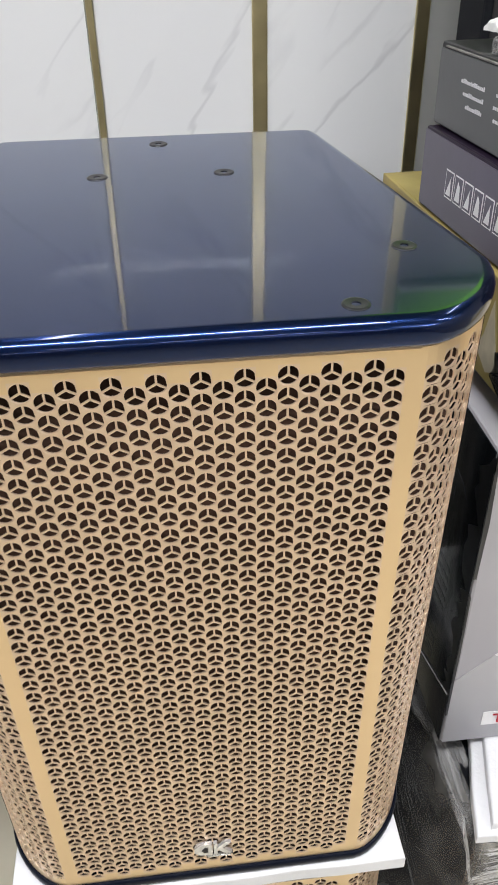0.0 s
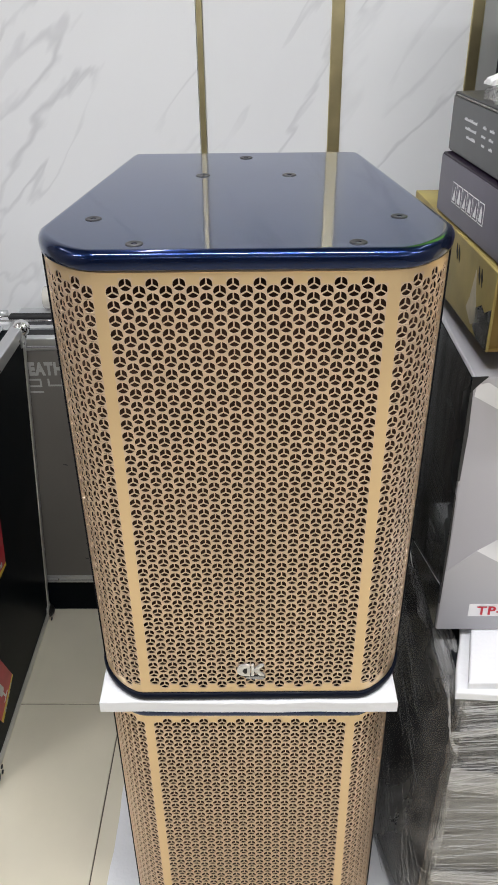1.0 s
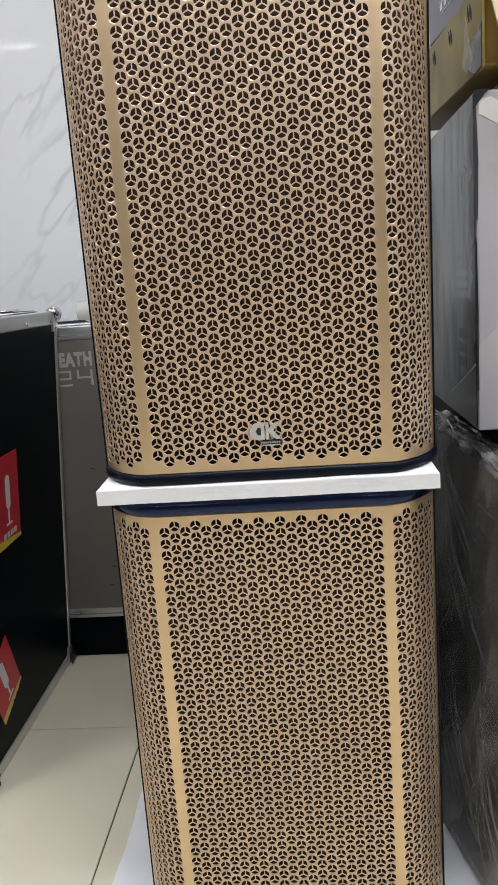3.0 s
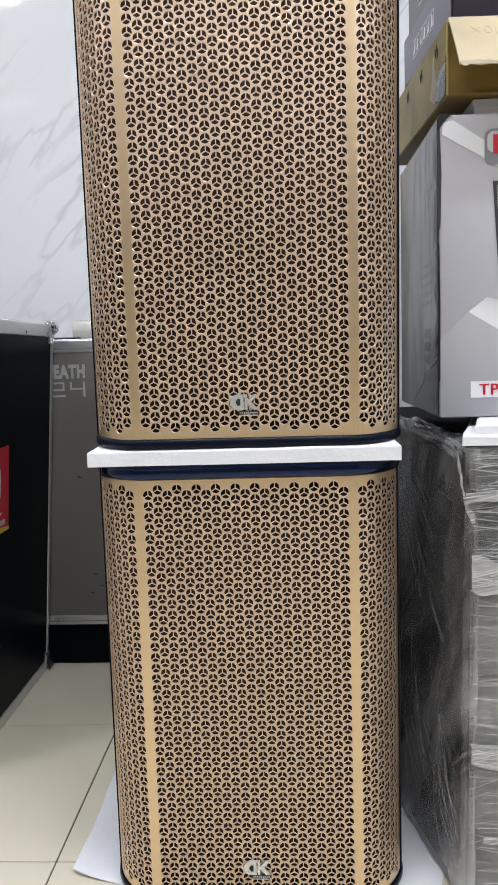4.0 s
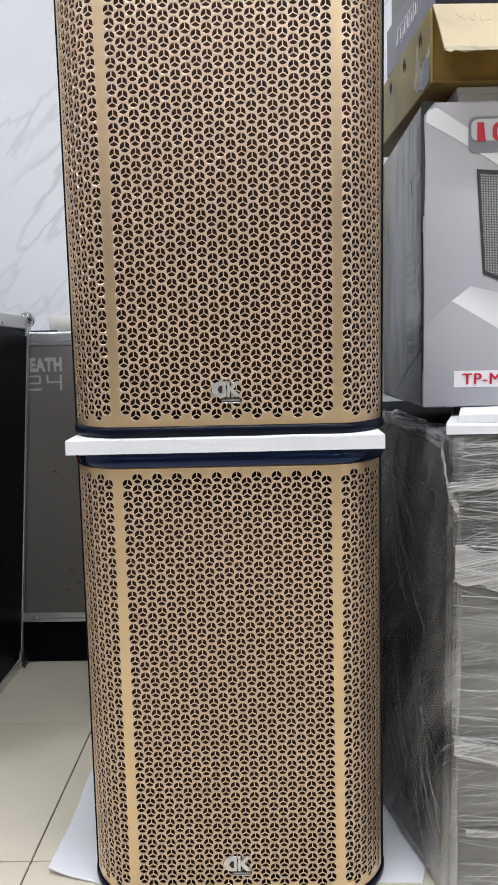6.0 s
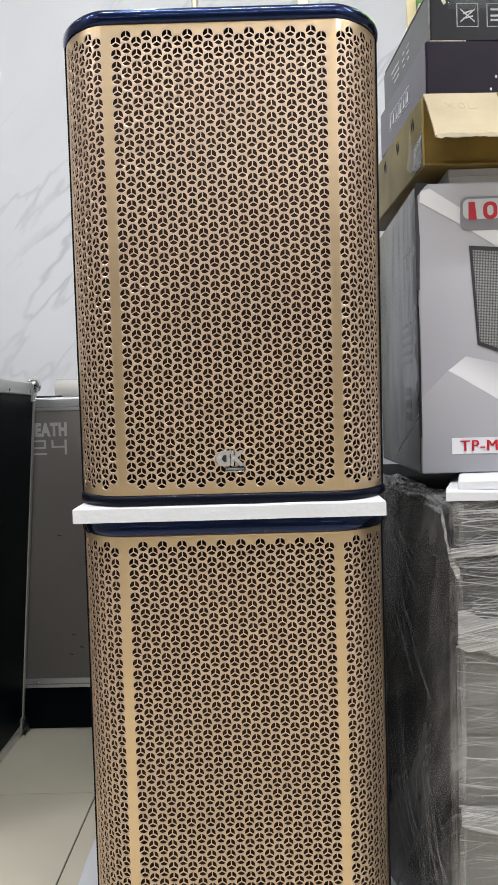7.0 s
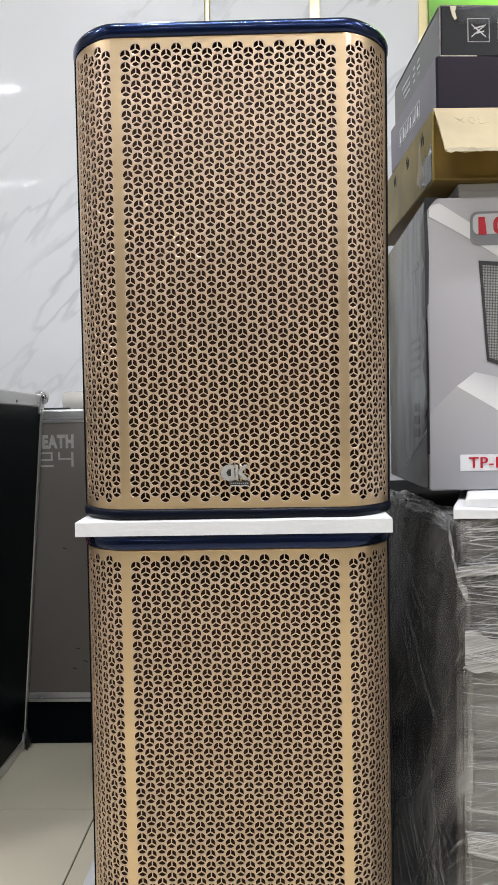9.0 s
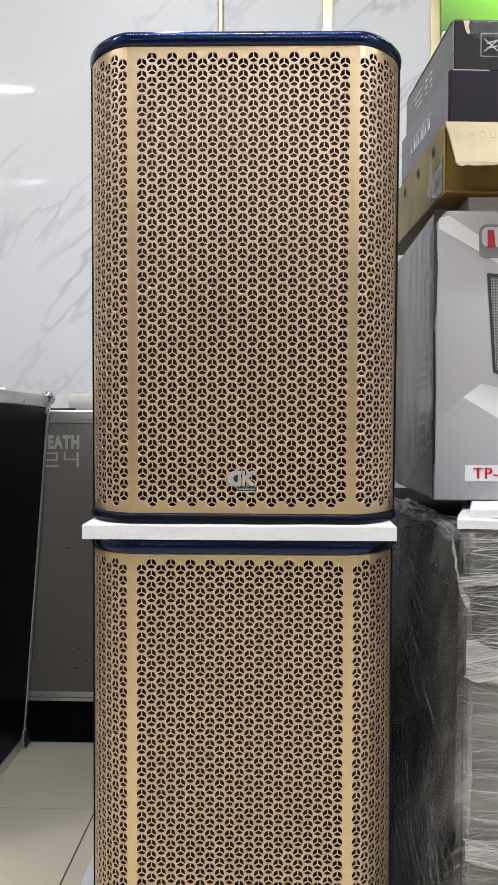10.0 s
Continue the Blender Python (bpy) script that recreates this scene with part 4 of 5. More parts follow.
def crease(bm, pts, w, face):
    """One thin pulled crease, a flat ridge through points of the face (along, height, lift)."""
    prev = None
    n = len(pts) - 1
    for i, (a, z, d) in enumerate(pts):
        if not 0.001 <= a <= (0.438 if face == "front" else 0.60) or not 0.006 <= z <= 0.731:
            prev = None
            continue
        q = w * (0.3 + math.sin(math.pi * i / n)) * 0.75
        k = pts[min(i + 1, n)], pts[max(i - 1, 0)]
        run = Vector((k[0][0] - k[1][0], k[0][1] - k[1][1])).normalized()
        u, v = -run.y * q, run.x * q
        ring = ((a - u, z - v, d), (a, z, d + 0.0005), (a + u, z + v, d))
        row = [bm.verts.new((-h, x, y) if face == "side" else (x, -h, y) if x > 0 else (-0.6 * h, -x - h, y)) for x, y, h in ring]
        if prev:
            for c in (0, 1):
                bm.faces.new((prev[c], row[c], row[c + 1], prev[c + 1])).smooth = True
        prev = row


def front_creases(count, seed):
    """Nearly level pulled lines across the front, sharper and straighter towards the top."""
    rnd = random.Random(seed)
    bm = bmesh.new()
    for _ in range(count):
        high = rnd.random() < 0.45
        z0 = rnd.uniform(0.55, 0.725) if high else rnd.uniform(0.012, 0.56)
        a0, ln = rnd.uniform(-0.14, 0.40), rnd.uniform(0.10, 0.34)
        sl = rnd.gauss(-0.02, 0.06) if high else rnd.gauss(-0.14, 0.12)
        w = rnd.choice((0.00015, 0.0002, 0.0002, 0.0003, 0.0003, 0.0006))
        wave, lift = rnd.uniform(0, 50), rnd.uniform(0.0045, 0.007)
        pts = []
        for i in range(13):
            f = i / 12
            pts.append((a0 + ln * f, z0 + sl * ln * f + 0.0018 * noise.noise(Vector((f * 2 + wave, wave, 0))),
                        lift + 0.001 * noise.noise(Vector((f * 5 + wave, 3, wave)))))
        crease(bm, pts, w, "front")
    return bm


def band_strands(seed):
    """Bunched strands that run along the two broad bands and the upper rim."""
    rnd = random.Random(seed)
    bm = bmesh.new()
    for start, fall, wide, count in ((0.546, -0.195, 0.030, 60), (0.262, -0.23, 0.020, 45), (0.664, -0.03, 0.016, 40), (0.715, -0.01, 0.014, 46)):
        for _ in range(count):
            a0, ln = rnd.uniform(-0.06, 0.30), rnd.uniform(0.06, 0.26)
            off, tilt, wave = rnd.gauss(0, 0.55) * wide, rnd.gauss(0, 0.05), rnd.uniform(0, 50)
            w, lift = rnd.choice((0.0002, 0.0003, 0.0005, 0.0008)), rnd.uniform(0.006, 0.010)
            crease(bm, [(a0 + ln * k / 12, start + fall * (a0 + ln * k / 12) + off + tilt * ln * k / 12 + 0.0015 * noise.noise(Vector((k * 0.3 + wave, wave, 0))), lift) for k in range(13)], w, "front")
    return bm


def side_creases(seed):
    """Two fans of taut lines on the side: one from the upper back, one towards the lower front corner."""
    rnd = random.Random(seed)
    bm = bmesh.new()
    for k in range(112):
        if k < 70:
            a0, z0 = rnd.uniform(0.36, 0.58), rnd.uniform(0.64, 0.73)
            a1, z1 = rnd.uniform(0.08, 0.36), rnd.uniform(0.40, 0.62)
        else:
            a0, z0 = rnd.uniform(0.06, 0.34), rnd.uniform(0.16, 0.36)
            a1 = max(0.004, a0 - rnd.uniform(0.05, 0.17))
            z1 = z0 - rnd.uniform(0.06, 0.22)
        sag, lift = rnd.uniform(0.0, 0.06), rnd.uniform(0.008, 0.012)
        pts = []
        for i in range(17):
            f = i / 16
            pts.append((a0 + (a1 - a0) * f + sag * math.sin(math.pi * f), z0 + (z1 - z0) * f, lift))
        crease(bm, pts, rnd.choice((0.0003, 0.0004, 0.0006, 0.0009)), "side")
    return bm


def crumple(x0, x1, y0, y1, n, base, amp, freq, seed, thick):
    bm = bmesh.new()
    top, low = [], []
    for j in range(n + 1):
        a, b = [], []
        for i in range(n + 1):
            fx, fy = i / n, j / n
            q = Vector((fx * freq + seed, fy * freq, seed))
            dome = min(1.0, 5 * min(fx, 1 - fx, fy, 1 - fy))
            h = abs(noise.noise(q)) + 0.5 * abs(noise.noise(q * 2.7)) + 0.25 * abs(noise.noise(q * 6.1))
            x = x0 + (x1 - x0) * fx + 0.016 * noise.noise(q * 1.7 + Vector((9, 0, 0)))
            y = y0 + (y1 - y0) * fy + 0.016 * noise.noise(q * 1.9 + Vector((0, 9, 0)))
            z = base + thick * dome + amp * h
            a.append(bm.verts.new((x, y, z)))
            b.append(bm.verts.new((x, y, base)))
        top.append(a)
        low.append(b)
    for j in range(n):
        for i in range(n):
            bm.faces.new((top[j][i], top[j][i + 1], top[j + 1][i + 1], top[j + 1][i])).smooth = True
            bm.faces.new((low[j + 1][i], low[j + 1][i + 1], low[j][i + 1], low[j][i]))
    for k in range(n):
        bm.faces.new((low[0][k], low[0][k + 1], top[0][k + 1], top[0][k]))
        bm.faces.new((low[n][k + 1], low[n][k], top[n][k], top[n][k + 1]))
        bm.faces.new((low[k + 1][0], low[k][0], top[k][0], top[k + 1][0]))
        bm.faces.new((low[k][n], low[k + 1][n], top[k + 1][n], top[k][n]))
    return bm


M_STRAND = mat("film_crease", (0.86, 0.86, 0.85), 0.16, spec=0.9, coat=0.4)
M_STRAND.node_tree.nodes["Principled BSDF"].inputs["Alpha"].default_value = 0.55
M_THREAD = mat("clear_film_crease", (0.62, 0.63, 0.64), 0.14, spec=0.9, coat=0.4)
M_THREAD.node_tree.nodes["Principled BSDF"].inputs["Alpha"].default_value = 0.38
tagged(part("film_creases", front_creases(260, 11), M_STRAND, wrapped, "fine pulled creases of film"), kind="stuff")
tagged(part("film_creases", band_strands(31), M_STRAND, wrapped, "bunched strands of film"), kind="stuff")
tagged(part("film_creases", pulled(side_creases(12)), M_THREAD, wrapped), kind="stuff")

part("film_fold", pulled(crumple(-0.014, 0.030, 0.02, 0.60, 40, 0.716, 0.012, 5.0, 3.0, 0.014)), M_FILMFOLD, wrapped, "bunched film along the upper edge")


def slant(bm):
    for v in bm.verts:
        v.co.x += 0.27 * max(0.0, v.co.y) * (0.78 - v.co.x) / 0.44
    return bm


foam = thing("foam_slab", 0, 0, 0, "two white foam sheets stacked on the wrapped cabinet", "foam slab")
part("sheet", slant(slab(0.320, 0.78, -0.004, 0.50, 0.737, 0.7525, 0.003, 30, 30, 8.0, 0.5)), M_FOAM, foam)
part("sheet", slant(slab(0.340, 0.78, 0.004, 0.50, 0.7528, 0.7675, 0.003, 30, 30, 18.0, 0.5)), M_FOAM, foam)

# ---- cartons ----
carton = thing("printed_carton", 0.311, 0.117, 0.768, "silver-grey printed speaker carton with red lettering on white foam", "carton", "stacked cartons")
TW, TD, TH = 0.42, 0.40, 0.470
part("body", box(0.0, TW, 0.0, TD, 0.0, TH, 0.004, 2), gradient_mat("silver_printed_carton", (0.36, 0.353, 0.385), (0.50, 0.492, 0.52), (0.5, 0, 0.6), 0.05, 0.33), carton, "silver-grey printed cardboard")
part("side_face", box(-0.0016, 0.0, 0.006, TD - 0.004, 0.004, TH - 0.004), M_CARTONSIDE, carton, "glossy charcoal printed side, scuffed")
part("corner_tear", plate([(-0.0018, 0.30), (0.002, 0.30), (0.004, 0.38), (0.001, 0.462), (-0.0018, 0.464)], 0.0016, "y", -0.0018), M_DARKPRINT, carton, "black scuffed edge")
part("corner_tear", plate([(-0.0018, 0.06), (0.0008, 0.06), (0.0016, 0.18), (0.0004, 0.27), (-0.0018, 0.28)], 0.0016, "y", -0.0018), M_STEEL, carton)


def print_on(pts, m, d=0.0008, name="print", label=""):
    return part(name, plate(pts, 0.0006, "y", -d), m, carton, label)


print_on([(0.006, 0.458), (0.022, 0.461), (0.085, 0.419), (0.415, 0.210), (0.415, 0.175), (0.078, 0.398), (0.005, 0.440)][::-1], M_WHITEPRINT, 0.0008)
print_on([(0.046, 0.168), (0.075, 0.190), (0.20, 0.160), (0.415, 0.030), (0.415, 0.002), (0.317, 0.002)][::-1], gradient_mat("highlight_print", (0.76, 0.76, 0.77), (0.44, 0.435, 0.46), (0.53, 0, 0.85), 0.167, 0.235), 0.0008)
print_on([(0.002, 0.125), (0.046, 0.168), (0.316, 0.002), (0.002, 0.002)][::-1], gradient_mat("shaded_print", (0.29, 0.29, 0.31), (0.46, 0.455, 0.475), (0.45, 0, 0.6), -0.01, 0.15), 0.0006)
print_on(round_rect(0.070, 0.33, 0.392, 0.446, 0.012), M_MIDPRINT, 0.0016, "logo_badge", "rounded grey badge")
print_on(round_rect(0.074, 0.326, 0.410, 0.442, 0.010), M_PALEPRINT, 0.0022)
# maker's name as plain red shapes
for k in range(6):
    x, top, foot = 0.083 + k * 0.0255, 0.437, 0.409
    if k % 3 == 0:
        print_on([(x, foot), (x + 0.013, foot), (x + 0.010, top), (x, top)], M_RED, 0.0028)
    elif k % 3 == 1:
        print_on(round_rect(x - 0.002, x + 0.0205, foot, top, 0.010), M_RED, 0.0028)
        print_on(round_rect(x + 0.0045, x + 0.014, foot + 0.006, top - 0.006, 0.0045), M_PALEPRINT, 0.0033)
    else:
        print_on([(x - 0.001, foot), (x + 0.023, foot), (x + 0.014, top), (x + 0.008, top)], M_RED, 0.0028)
# printed picture of a grilled loudspeaker
print_on([(0.083, 0.368), (0.37, 0.345), (0.37, 0.105), (0.094, 0.208)][::-1], M_DARKPRINT, 0.0012, "speaker_picture", "printed dark speaker grille")
dots = bpy.data.materials.new("dotted_print")
dots.use_nodes = True
nt = dots.node_tree
tc = nt.nodes.new("ShaderNodeTexCoord")
ck = nt.nodes.new("ShaderNodeTexVoronoi")
ck.voronoi_dimensions = "2D"
ck.inputs["Scale"].default_value = 400
ck.inputs["Randomness"].default_value = 0.05
rp = nt.nodes.new("ShaderNodeValToRGB")
rp.color_ramp.elements[0].position, rp.color_ramp.elements[1].position = 0.30, 0.44
rp.color_ramp.elements[0].color, rp.color_ramp.elements[1].color = (0.34, 0.34, 0.335, 1), (0.055, 0.055, 0.056, 1)
split, flat = nt.nodes.new("ShaderNodeSeparateXYZ"), nt.nodes.new("ShaderNodeCombineXYZ")
nt.links.new(tc.outputs["Object"], split.inputs[0])
nt.links.new(split.outputs["X"], flat.inputs["X"])
nt.links.new(split.outputs["Z"], flat.inputs["Y"])
nt.links.new(flat.outputs[0], ck.inputs["Vector"])
nt.links.new(ck.outputs["Distance"], rp.inputs[0])
nt.links.new(rp.outputs[0], nt.nodes["Principled BSDF"].inputs["Base Color"])
nt.nodes["Principled BSDF"].inputs["Roughness"].default_value = 0.4
print_on([(0.088, 0.361), (0.365, 0.339), (0.365, 0.114), (0.098, 0.213)][::-1], dots, 0.0017)
print_on([(0.0495, 0.0315), (0.151, 0.0315), (0.151, 0.0578), (0.0495, 0.0578)], M_WHITEPRINT, 0.0014, "label_strip", "white strip with red letters")
for k in range(3):
    lettering("TP-M8", 0.0255, carton, M_RED, 0.0625 + 0.0005 * k, -0.0022 - 0.0002 * k, 0.0360).data.space_character = 1.13
print_on([(0.169, 0.047), (0.179, 0.047), (0.179, 0.056), (0.169, 0.056)], M_DARKPRINT, 0.0014)
print_on([(0.179, 0.047), (0.279, 0.047), (0.279, 0.056), (0.179, 0.056)], M_PALEPRINT, 0.0014)
for k in range(3):
    print_on([(0.169, 0.036 - k * 0.007), (0.28 - k * 0.02, 0.036 - k * 0.007), (0.28 - k * 0.02, 0.039 - k * 0.007), (0.169, 0.0385 - k * 0.007)], M_MIDPRINT, 0.0014)
# faded marks on the side: umbrella and text bars
for k in range(5):
    part("side_mark", plate([(0.06, 0.25 - k * 0.016), (0.15, 0.25 - k * 0.016), (0.15, 0.256 - k * 0.016), (0.06, 0.256 - k * 0.016)], 0.0005, "x", -0.0019), M_FADED, carton)
for k in range(3):
    part("side_mark", plate([(0.07, 0.13 - k * 0.022), (0.12, 0.13 - k * 0.022), (0.12, 0.145 - k * 0.022), (0.07, 0.145 - k * 0.022)], 0.0005, "x", -0.0019), M_FADED, carton)
part("side_mark", plate([(0.05, 0.372), (0.12, 0.372), (0.105, 0.383), (0.085, 0.387), (0.065, 0.383)], 0.0005, "x", -0.0019), M_FADED, carton)
part("side_mark", plate([(0.083, 0.345), (0.087, 0.345), (0.087, 0.372), (0.083, 0.372)], 0.0005, "x", -0.0019), M_FADED, carton)

rnd = random.Random(5)
for z0, z1, wide in ((0.27, 0.462, 0.030), (0.12, 0.275, 0.026), (0.006, 0.13, 0.020)):
    edge = [(0.006 + wide * rnd.uniform(0.15, 1.0), z0 + (z1 - z0) * k / 12) for k in range(13)]
    edge[0], edge[-1] = (0.005, z0), (0.005, z1)
    part("scuff", plate([(0.001, z0)] + edge + [(0.001, z1)], 0.0005, "x", -0.0021), M_SCUFF, carton, "black scuffed edge")
part("corner_tear", plate([(-0.0018, 0.470), (-0.0018, 0.446), (0.003, 0.452), (0.012, 0.463), (0.020, 0.4705)], 0.0022, "y", -0.002), M_DARK, carton)

# fold is a flat patch, a little lighter than the side around it
part("corner_fold", plate([(0.002, 0.004), (0.002, 0.098), (0.03, 0.086), (0.24, 0.014), (0.25, 0.004)], 0.0006, "x", -0.0023), M_FOLD, carton, "dented lower corner, drawn flat in a lighter tone")
part("crease_line", plate([(0.002, 0.0965), (0.002, 0.0995), (0.031, 0.0885), (0.20, 0.0295), (0.20, 0.0285), (0.03, 0.086)], 0.0005, "x", -0.0032), M_PALEPRINT, carton, "pale worn crease")

low_box = thing("white_box", 0.372, 0.150, 1.2385, "plain white cardboard box lying on the printed carton", "box")
part("body", box(0, 0.33, 0, 0.36, 0, 0.0285, 0.002), M_WHITEPRINT, low_box)
part("lid", box(-0.0015, 0.3315, -0.0015, 0.3615, 0.018, 0.0302, 0.002), M_PALEPRINT, low_box)

brown = thing("brown_carton", 0.3245, 0.127, 1.2695, "worn brown open cardboard carton with tape and pale front flap", "carton", "stacked cartons", turn=(0, 0, 3.0))
BW, BD, BH, BT = 0.40, 0.455, 0.1105, 0.004
part("side_wall", box(0, BT, 0.0, BD, 0, BH, 0.001), M_BROWN, brown)
part("side_wall", box(BW - BT, BW, 0.0, BD, 0, BH, 0.001), M_BROWN, brown)
# bottom and inner front carry their shade in the amber tone
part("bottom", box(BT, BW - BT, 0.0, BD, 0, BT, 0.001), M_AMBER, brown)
part("front", box(BT, BW - BT, 0.006, 0.006 + BT, BT, BH - BT), M_AMBER, brown, "brown inner front, toned amber for the dim light under the flap")
part("top", box(BT, BW - BT, 0.0, BD, BH - BT, BH, 0.001), M_BROWN, brown)
part("back", box(BT, BW - BT, BD - BT, BD, BT, BH - BT), M_BROWN, brown)
flap = bmesh.new()
fl = []
for j in range(9):
    row = []
    for i in range(25):
        f = j / 8
        x = 0.002 + (BW - 0.004) * i / 24 - 0.004 * f + 0.003 * f * noise.noise(Vector((i * 0.9, 1.3, 0)))
        rag = 0.005 * noise.noise(Vector((i * 0.7, 4.0, 0))) * f
        row.append((x, -0.003 - 0.082 * f + 0.007 * f * f, BH - 0.0925 * f + rag))
    fl.append(row)
gridf = [[flap.verts.new(p) for p in row] for row in fl]
gridb = [[flap.verts.new((p[0], p[1] - 0.0022, p[2] + 0.0022)) for p in row] for row in fl]
for j in range(8):
    for i in range(24):
        flap.faces.new((gridf[j][i], gridf[j][i + 1], gridf[j + 1][i + 1], gridf[j + 1][i]))
        flap.faces.new((gridb[j + 1][i], gridb[j + 1][i + 1], gridb[j][i + 1], gridb[j][i]))
for i in range(24):
    flap.faces.new((gridf[8][i], gridf[8][i + 1], gridb[8][i + 1], gridb[8][i]))
for j in range(8):
    flap.faces.new((gridf[j][0], gridf[j + 1][0], gridb[j + 1][0], gridb[j][0]))
bmesh.ops.recalc_face_normals(flap, faces=flap.faces)
flap_ob = part("flap", flap, M_FLAP, brown, "pale creased front flap with pencil marks")


low_z = BH - 0.0925


def on_flap(x, f):
    return (x, -0.003 - 0.082 * f + 0.007 * f * f - 0.0027, BH - 0.0925 * f + 0.0027)


def flap_strip(name, x0, x1, f0, f1, m, label):
    bm = bmesh.new()
    rows = [[bm.verts.new(on_flap(x0 + (x1 - x0) * i / 20, f + 0.02 * noise.noise(Vector((i * 0.5, f * 9, 3))))) for i in range(21)] for f in [f0 + (f1 - f0) * j / 5 for j in range(6)]]
    for a, b in zip(rows, rows[1:]):
        for i in range(20):
            bm.faces.new((a[i], b[i], b[i + 1], a[i + 1])).smooth = True
    bmesh.ops.solidify(bm, geom=bm.faces[:], thickness=0.0004)
    part(name, bm, m, flap_ob, label)


flap_strip("tape", 0.120, 0.185, 0.02, 0.98, M_TAPE, "yellowed sticky tape")
upper_rim = [(0.001 + 0.3965 * k / 60, low_z + 0.004 + 0.0035 * noise.noise(Vector((k * 0.45, 2.0, 7.0)))) for k in range(61)]
lower_rim = [(x, low_z - 0.0015 + 0.0035 * noise.noise(Vector((k * 0.6, 9.0, 1.0)))) for k, (x, z) in enumerate(upper_rim)]
part("torn_edge", plate(lower_rim + upper_rim[::-1], 0.0008, "y", -0.0832), M_PAPER, flap_ob, "ragged pale torn paper edge")

M_PENCIL = mat("pencil_lead", (0.30, 0.26, 0.19), 0.5)


def pencil(pts):
    cu = bpy.data.curves.new("pencil_mark", "CURVE")
    cu.dimensions, cu.bevel_depth = "3D", 0.00022
    sp = cu.splines.new("POLY")
    sp.points.add(len(pts) - 1)
    for p, (x, f) in zip(sp.points, pts):
        p.co = (x, -0.003 - 0.082 * f + 0.007 * f * f - 0.0024, BH - 0.0925 * f + 0.0024, 1)
    cu.materials.append(M_PENCIL)
    ob = new("pencil_mark", cu)
    ob.parent = flap_ob
    return ob


pencil([(0.030, 0.24), (0.043, 0.40)])
pencil([(0.044, 0.26), (0.029, 0.39)])
pencil([(0.055 + 0.005 * math.cos(a * 0.5), 0.33 + 0.075 * math.sin(a * 0.5)) for a in range(14)])
pencil([(0.067, 0.24), (0.066, 0.41), (0.081, 0.39)])
# hand slits in the side: black plates paint the shade inside the cuts
for k, y in enumerate((0.05, 0.16, 0.27)):
    for d in (0.0, 0.011):
        part("slit", plate([(y + d, 0.073), (y + d + 0.008, 0.085), (y + d + 0.008, 0.097), (y + d, 0.085)], 0.0006, "x", -0.0008), M_DARK, brown, "cut slit drawn as a thin black plate")
part("clear_tape", plate([(0.001, 0.002), (0.040, 0.001), (0.066, 0.012), (0.058, 0.024), (0.062, 0.040), (0.040, 0.052), (0.026, 0.046), (0.001, 0.060)], 0.0007, "x", -0.0009), M_CLEARTAPE, brown, "shiny crumpled clear tape")
part("torn_label", plate([(0.052, 0.022), (0.075, 0.010), (0.104, 0.026), (0.092, 0.046), (0.080, 0.088), (0.069, 0.058)], 0.0005, "x", -0.0007), M_PAPER, brown, "torn pale tape remnant")

purple = thing("purple_carton", 0.3345, 0.132, 1.3808, "dark purple flat carton with white handling symbols", "carton", "stacked cartons", turn=(0, 0, 4.5))
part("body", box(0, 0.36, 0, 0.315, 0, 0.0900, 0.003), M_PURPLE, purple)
# end face in a lighter tone than the body
part("side_face", box(-0.0012, 0, 0.003, 0.312, 0.003, 0.0870), M_PURPLESIDE, purple, "paler purple-grey end")
for k in range(6):
    y = 0.098 + k * 0.0245
    part("symbol", plate([(y, 0.030), (y + 0.0205, 0.030), (y + 0.0205, 0.060), (y, 0.060)], 0.0004, "x", -0.0018), M_WHITEPRINT, purple)
    part("symbol_inset", plate([(y + 0.0015, 0.0315), (y + 0.019, 0.0315), (y + 0.019, 0.0585), (y + 0.0015, 0.0585)], 0.0003, "x", -0.0021), M_PURPLESIDE, purple)
    part("symbol", plate([(y + 0.004, 0.034), (y + 0.016, 0.034), (y + 0.008 + 0.003 * (-1) ** k, 0.055), (y + 0.006, 0.050)], 0.0003, "x", -0.0026), M_WHITEPRINT, purple)
for k in range(2):
    part("print", plate([(0.105 + k * 0.009, 0.010 + k * 0.02), (0.108 + k * 0.009, 0.010 + k * 0.02), (0.108 + k * 0.009, 0.014 + k * 0.02), (0.105 + k * 0.009, 0.014 + k * 0.02)], 0.0004, "y", -0.0008), M_PALEPRINT, purple)

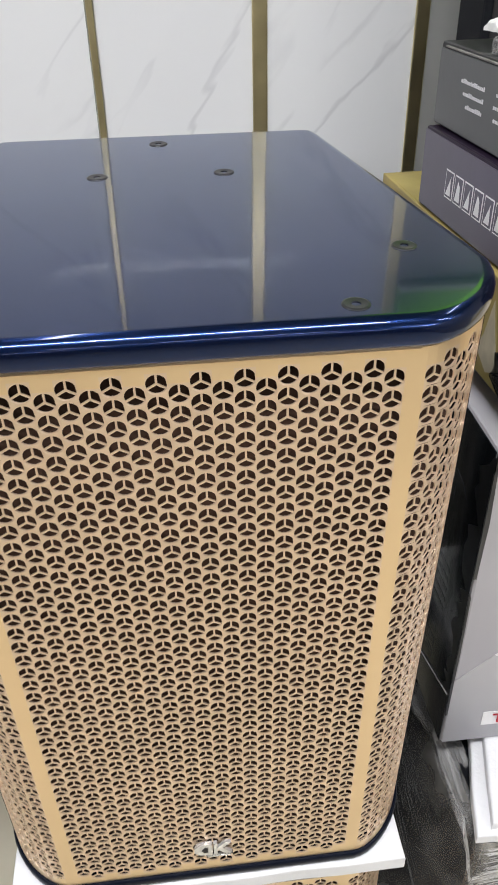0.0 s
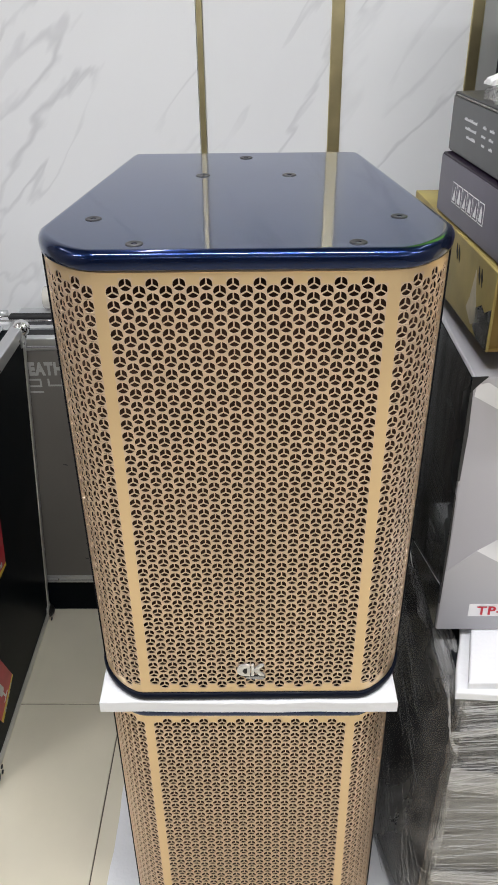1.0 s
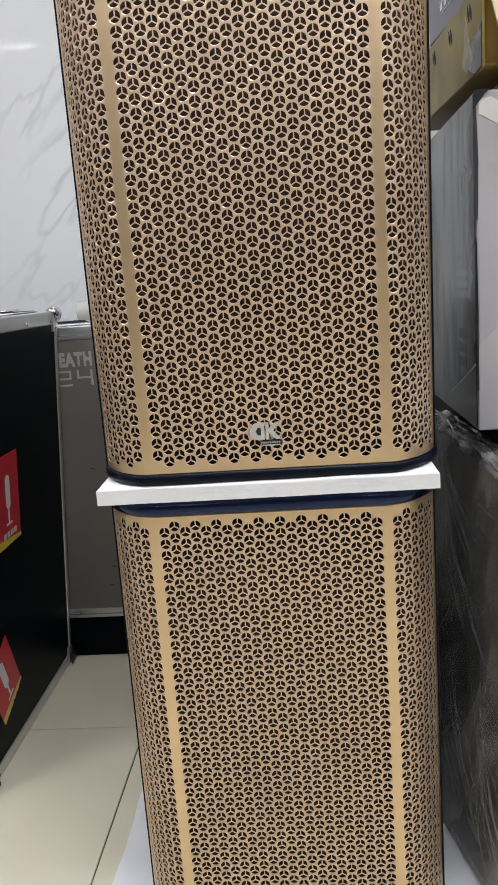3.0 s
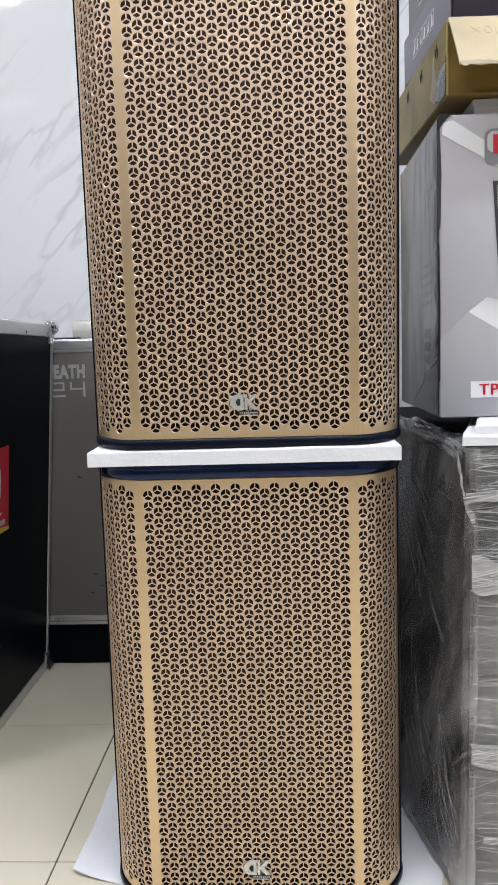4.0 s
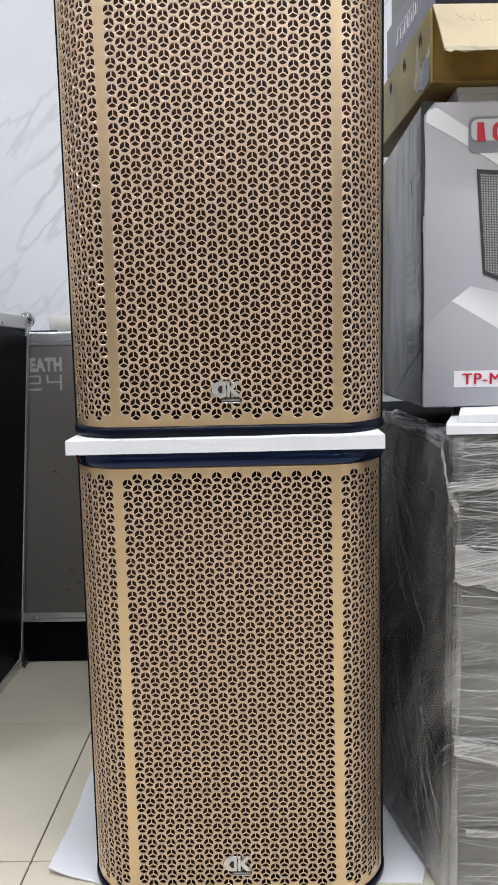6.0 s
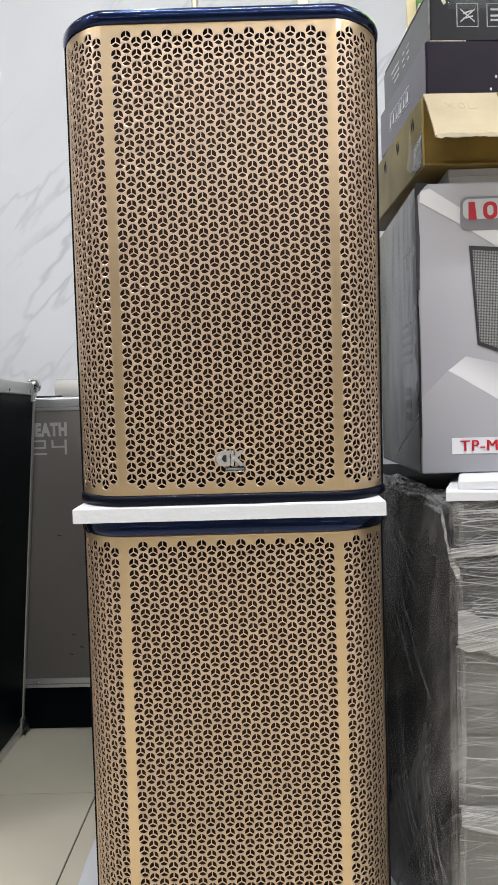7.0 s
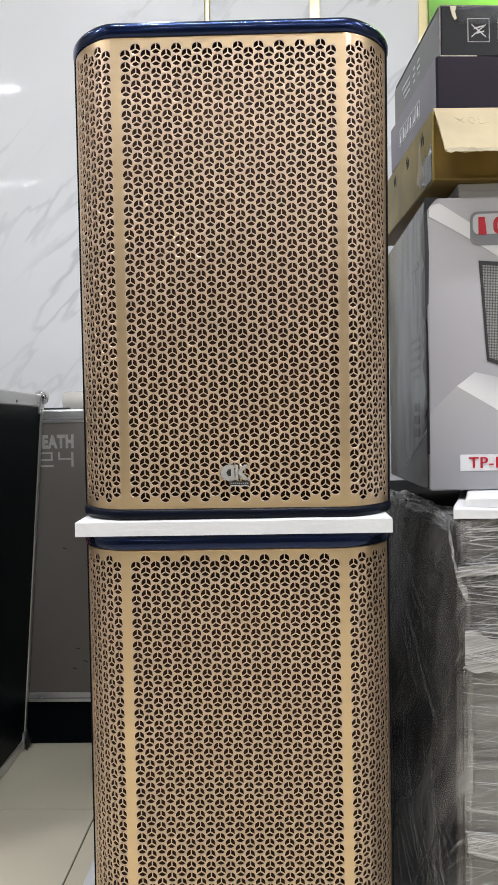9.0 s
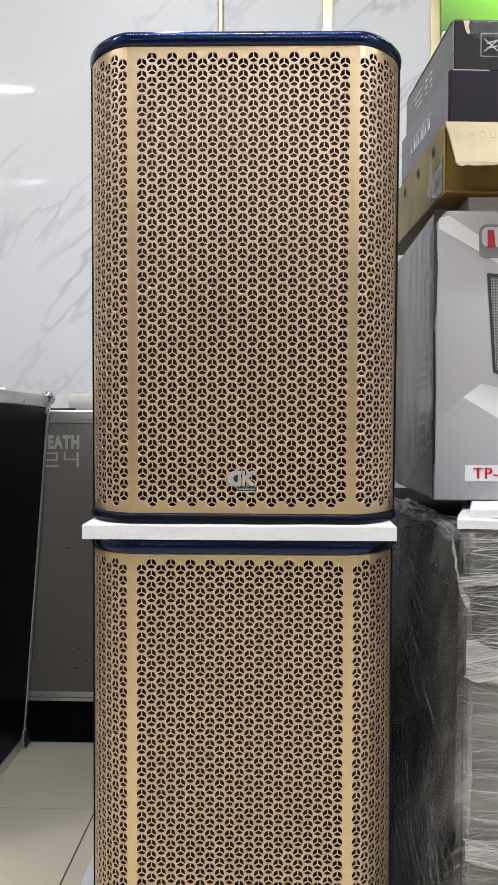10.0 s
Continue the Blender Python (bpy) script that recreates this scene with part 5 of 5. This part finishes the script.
bk = thing("black_carton", 0.343, 0.140, 1.4715, "black flat carton with worn corner and printed warning squares", "carton", "stacked cartons", turn=(0, 0, 4.2))
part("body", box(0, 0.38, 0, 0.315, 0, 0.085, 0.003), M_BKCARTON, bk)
# thin end face, dark grey against the black body
part("side_face", box(-0.0012, 0, 0.003, 0.312, 0.003, 0.079), M_BKSIDE, bk, "dark grey end, lighter than the front, with lines of print")
part("worn_edge", box(0.0, 0.060, -0.0016, 0.004, -0.0003, 0.0022, 0.0005), M_PAPER, bk, "peeled pale paper along the lower edge")
for k in range(2):
    x = 0.045 + k * 0.050
    part("symbol", plate([(x, 0.024), (x + 0.036, 0.024), (x + 0.036, 0.062), (x, 0.062)], 0.0004, "y", -0.0008), M_GREYPRINT, bk)
    part("symbol_inset", plate([(x + 0.0012, 0.0252), (x + 0.0348, 0.0252), (x + 0.0348, 0.0608), (x + 0.0012, 0.0608)], 0.0004, "y", -0.0013), M_BKCARTON, bk)
    if k == 0:
        for p, q in (((0.006, 0.032), (0.030, 0.052)), ((0.006, 0.052), (0.030, 0.032)), ((0.010, 0.045), (0.026, 0.050)), ((0.010, 0.037), (0.027, 0.041))):
            part("symbol_stroke", plate([(x + p[0], p[1] - 0.0011), (x + q[0], q[1] - 0.0011), (x + q[0], q[1] + 0.0011), (x + p[0], p[1] + 0.0011)], 0.0004, "y", -0.0018), M_GREYPRINT, bk)
    else:
        for z in (0.033, 0.040, 0.050):
            part("symbol_stroke", plate([(x + 0.006, z), (x + 0.030, z), (x + 0.030, z + 0.003), (x + 0.006, z + 0.003)], 0.0004, "y", -0.0018), M_GREYPRINT, bk)
rnd = random.Random(21)
for k in range(3):
    z = 0.0535 - k * 0.0115
    for start, stop in ((0.192, 0.245 - 0.006 * k), (0.152, 0.166), (0.120, 0.134)):
        y = start
        while y < stop:
            w = rnd.uniform(0.0022, 0.0046)
            h = rnd.choice((0.0030, 0.0030, 0.0042))
            part("print", plate([(y, z), (y + w, z), (y + w, z + h), (y, z + h)], 0.0004, "x", -0.0018), M_PALEPRINT, bk)
            y += w + 0.0011
part("worn_edge", box(-0.0018, 0.0008, -0.0010, 0.0010, 0.002, 0.080, 0.0006), M_BKWORN, bk, "whitened rubbed corner")
part("worn_edge", box(-0.0022, 0.0008, 0.0015, 0.30, 0.0805, 0.0825, 0.0006), M_BKWORN, bk)
part("worn_edge", box(0.0015, 0.34, -0.0014, 0.0012, 0.0808, 0.0828, 0.0006), M_BKWORN, bk)
part("paper_tear", plate([(0.016, 0.0815), (0.027, 0.0815), (0.0245, 0.072), (0.0275, 0.062), (0.024, 0.0595), (0.020, 0.066), (0.018, 0.074)], 0.0009, "y", -0.0014), M_PAPER, bk, "torn pale paper at the corner")
tape = bmesh.new()
rows = []
for j in range(9):
    rows.append([tape.verts.new((0.030 + 0.35 * i / 50, -0.0022 - 0.0022 * abs(noise.noise(Vector((i * 0.33, j * 0.7, 2.0)))),
                                 0.052 + 0.0285 * j / 8 + 0.003 * noise.noise(Vector((i * 0.25, 1.0, 6.0))) * (1 - j / 8))) for i in range(51)])
for a, b in zip(rows, rows[1:]):
    for i in range(50):
        tape.faces.new((a[i], a[i + 1], b[i + 1], b[i])).smooth = True
part("packing_tape", tape, M_CLEARTAPE, bk, "creased clear packing tape along the upper edge")


bag = thing("plastic_bag", 0, 0, 0.0025, "crumpled white plastic bag over torn brown cardboard on the black carton", "plastic bag")
part("bag", crumple(0.365, 0.70, 0.25, 0.43, 56, 1.566, 0.016, 6.0, 2.0, 0.010), M_BAG, bag)
part("cardboard", crumple(0.420, 0.69, 0.175, 0.40, 24, 1.5545, 0.010, 6.0, 5.0, 0.012), M_TORN, bag, "torn brown cardboard")
part("clear_film", crumple(0.345, 0.44, 0.27, 0.37, 40, 1.5545, 0.020, 4.5, 8.0, 0.016), M_FILMFOLD, bag, "crumpled clear plastic")
part("clear_film", crumple(0.372, 0.400, 0.300, 0.330, 24, 1.5680, 0.030, 2.5, 4.0, 0.014), M_FILMFOLD, bag)

tall = thing("speaker_cabinet", 0.537, 0.905, 0, "tall black speaker cabinet standing behind the cartons", "speaker")
part("body", box(0, 0.36, 0, 0.13, 0.0, 1.72, 0.01, 3), M_CABINET, tall)
part("front_grille", box(0.012, 0.348, -0.006, 0.0, 0.02, 1.70, 0.003), M_DARK, tall)
for z in (1.60, 1.45):
    part("bolt", ball(0.006, 0.03, -0.007, z, 1, 0.5, 1), M_STEEL, tall)

# ---- floor tiles, last ----
TS, GAP = 0.505, 0.003
tile_mesh = mesh_of(box(GAP / 2, TS - GAP / 2, GAP / 2, TS - GAP / 2, -0.010, 0.0, 0.0008, 1), "tile")
tile_mesh.materials.append(M_TILE)
for i in range(-6, 6):
    for j in range(-14, 3):
        x, y = -0.362 + i * TS, 0.11 + j * TS
        if x < X0 - 0.4 or x + TS > X1 + 0.4 or y + TS > WALL + 0.45 or y < Y0 - 0.45:
            continue
        t = new("tile", tile_mesh)
        t.parent = floor
        t.matrix_basis = pose(x, y, 0)
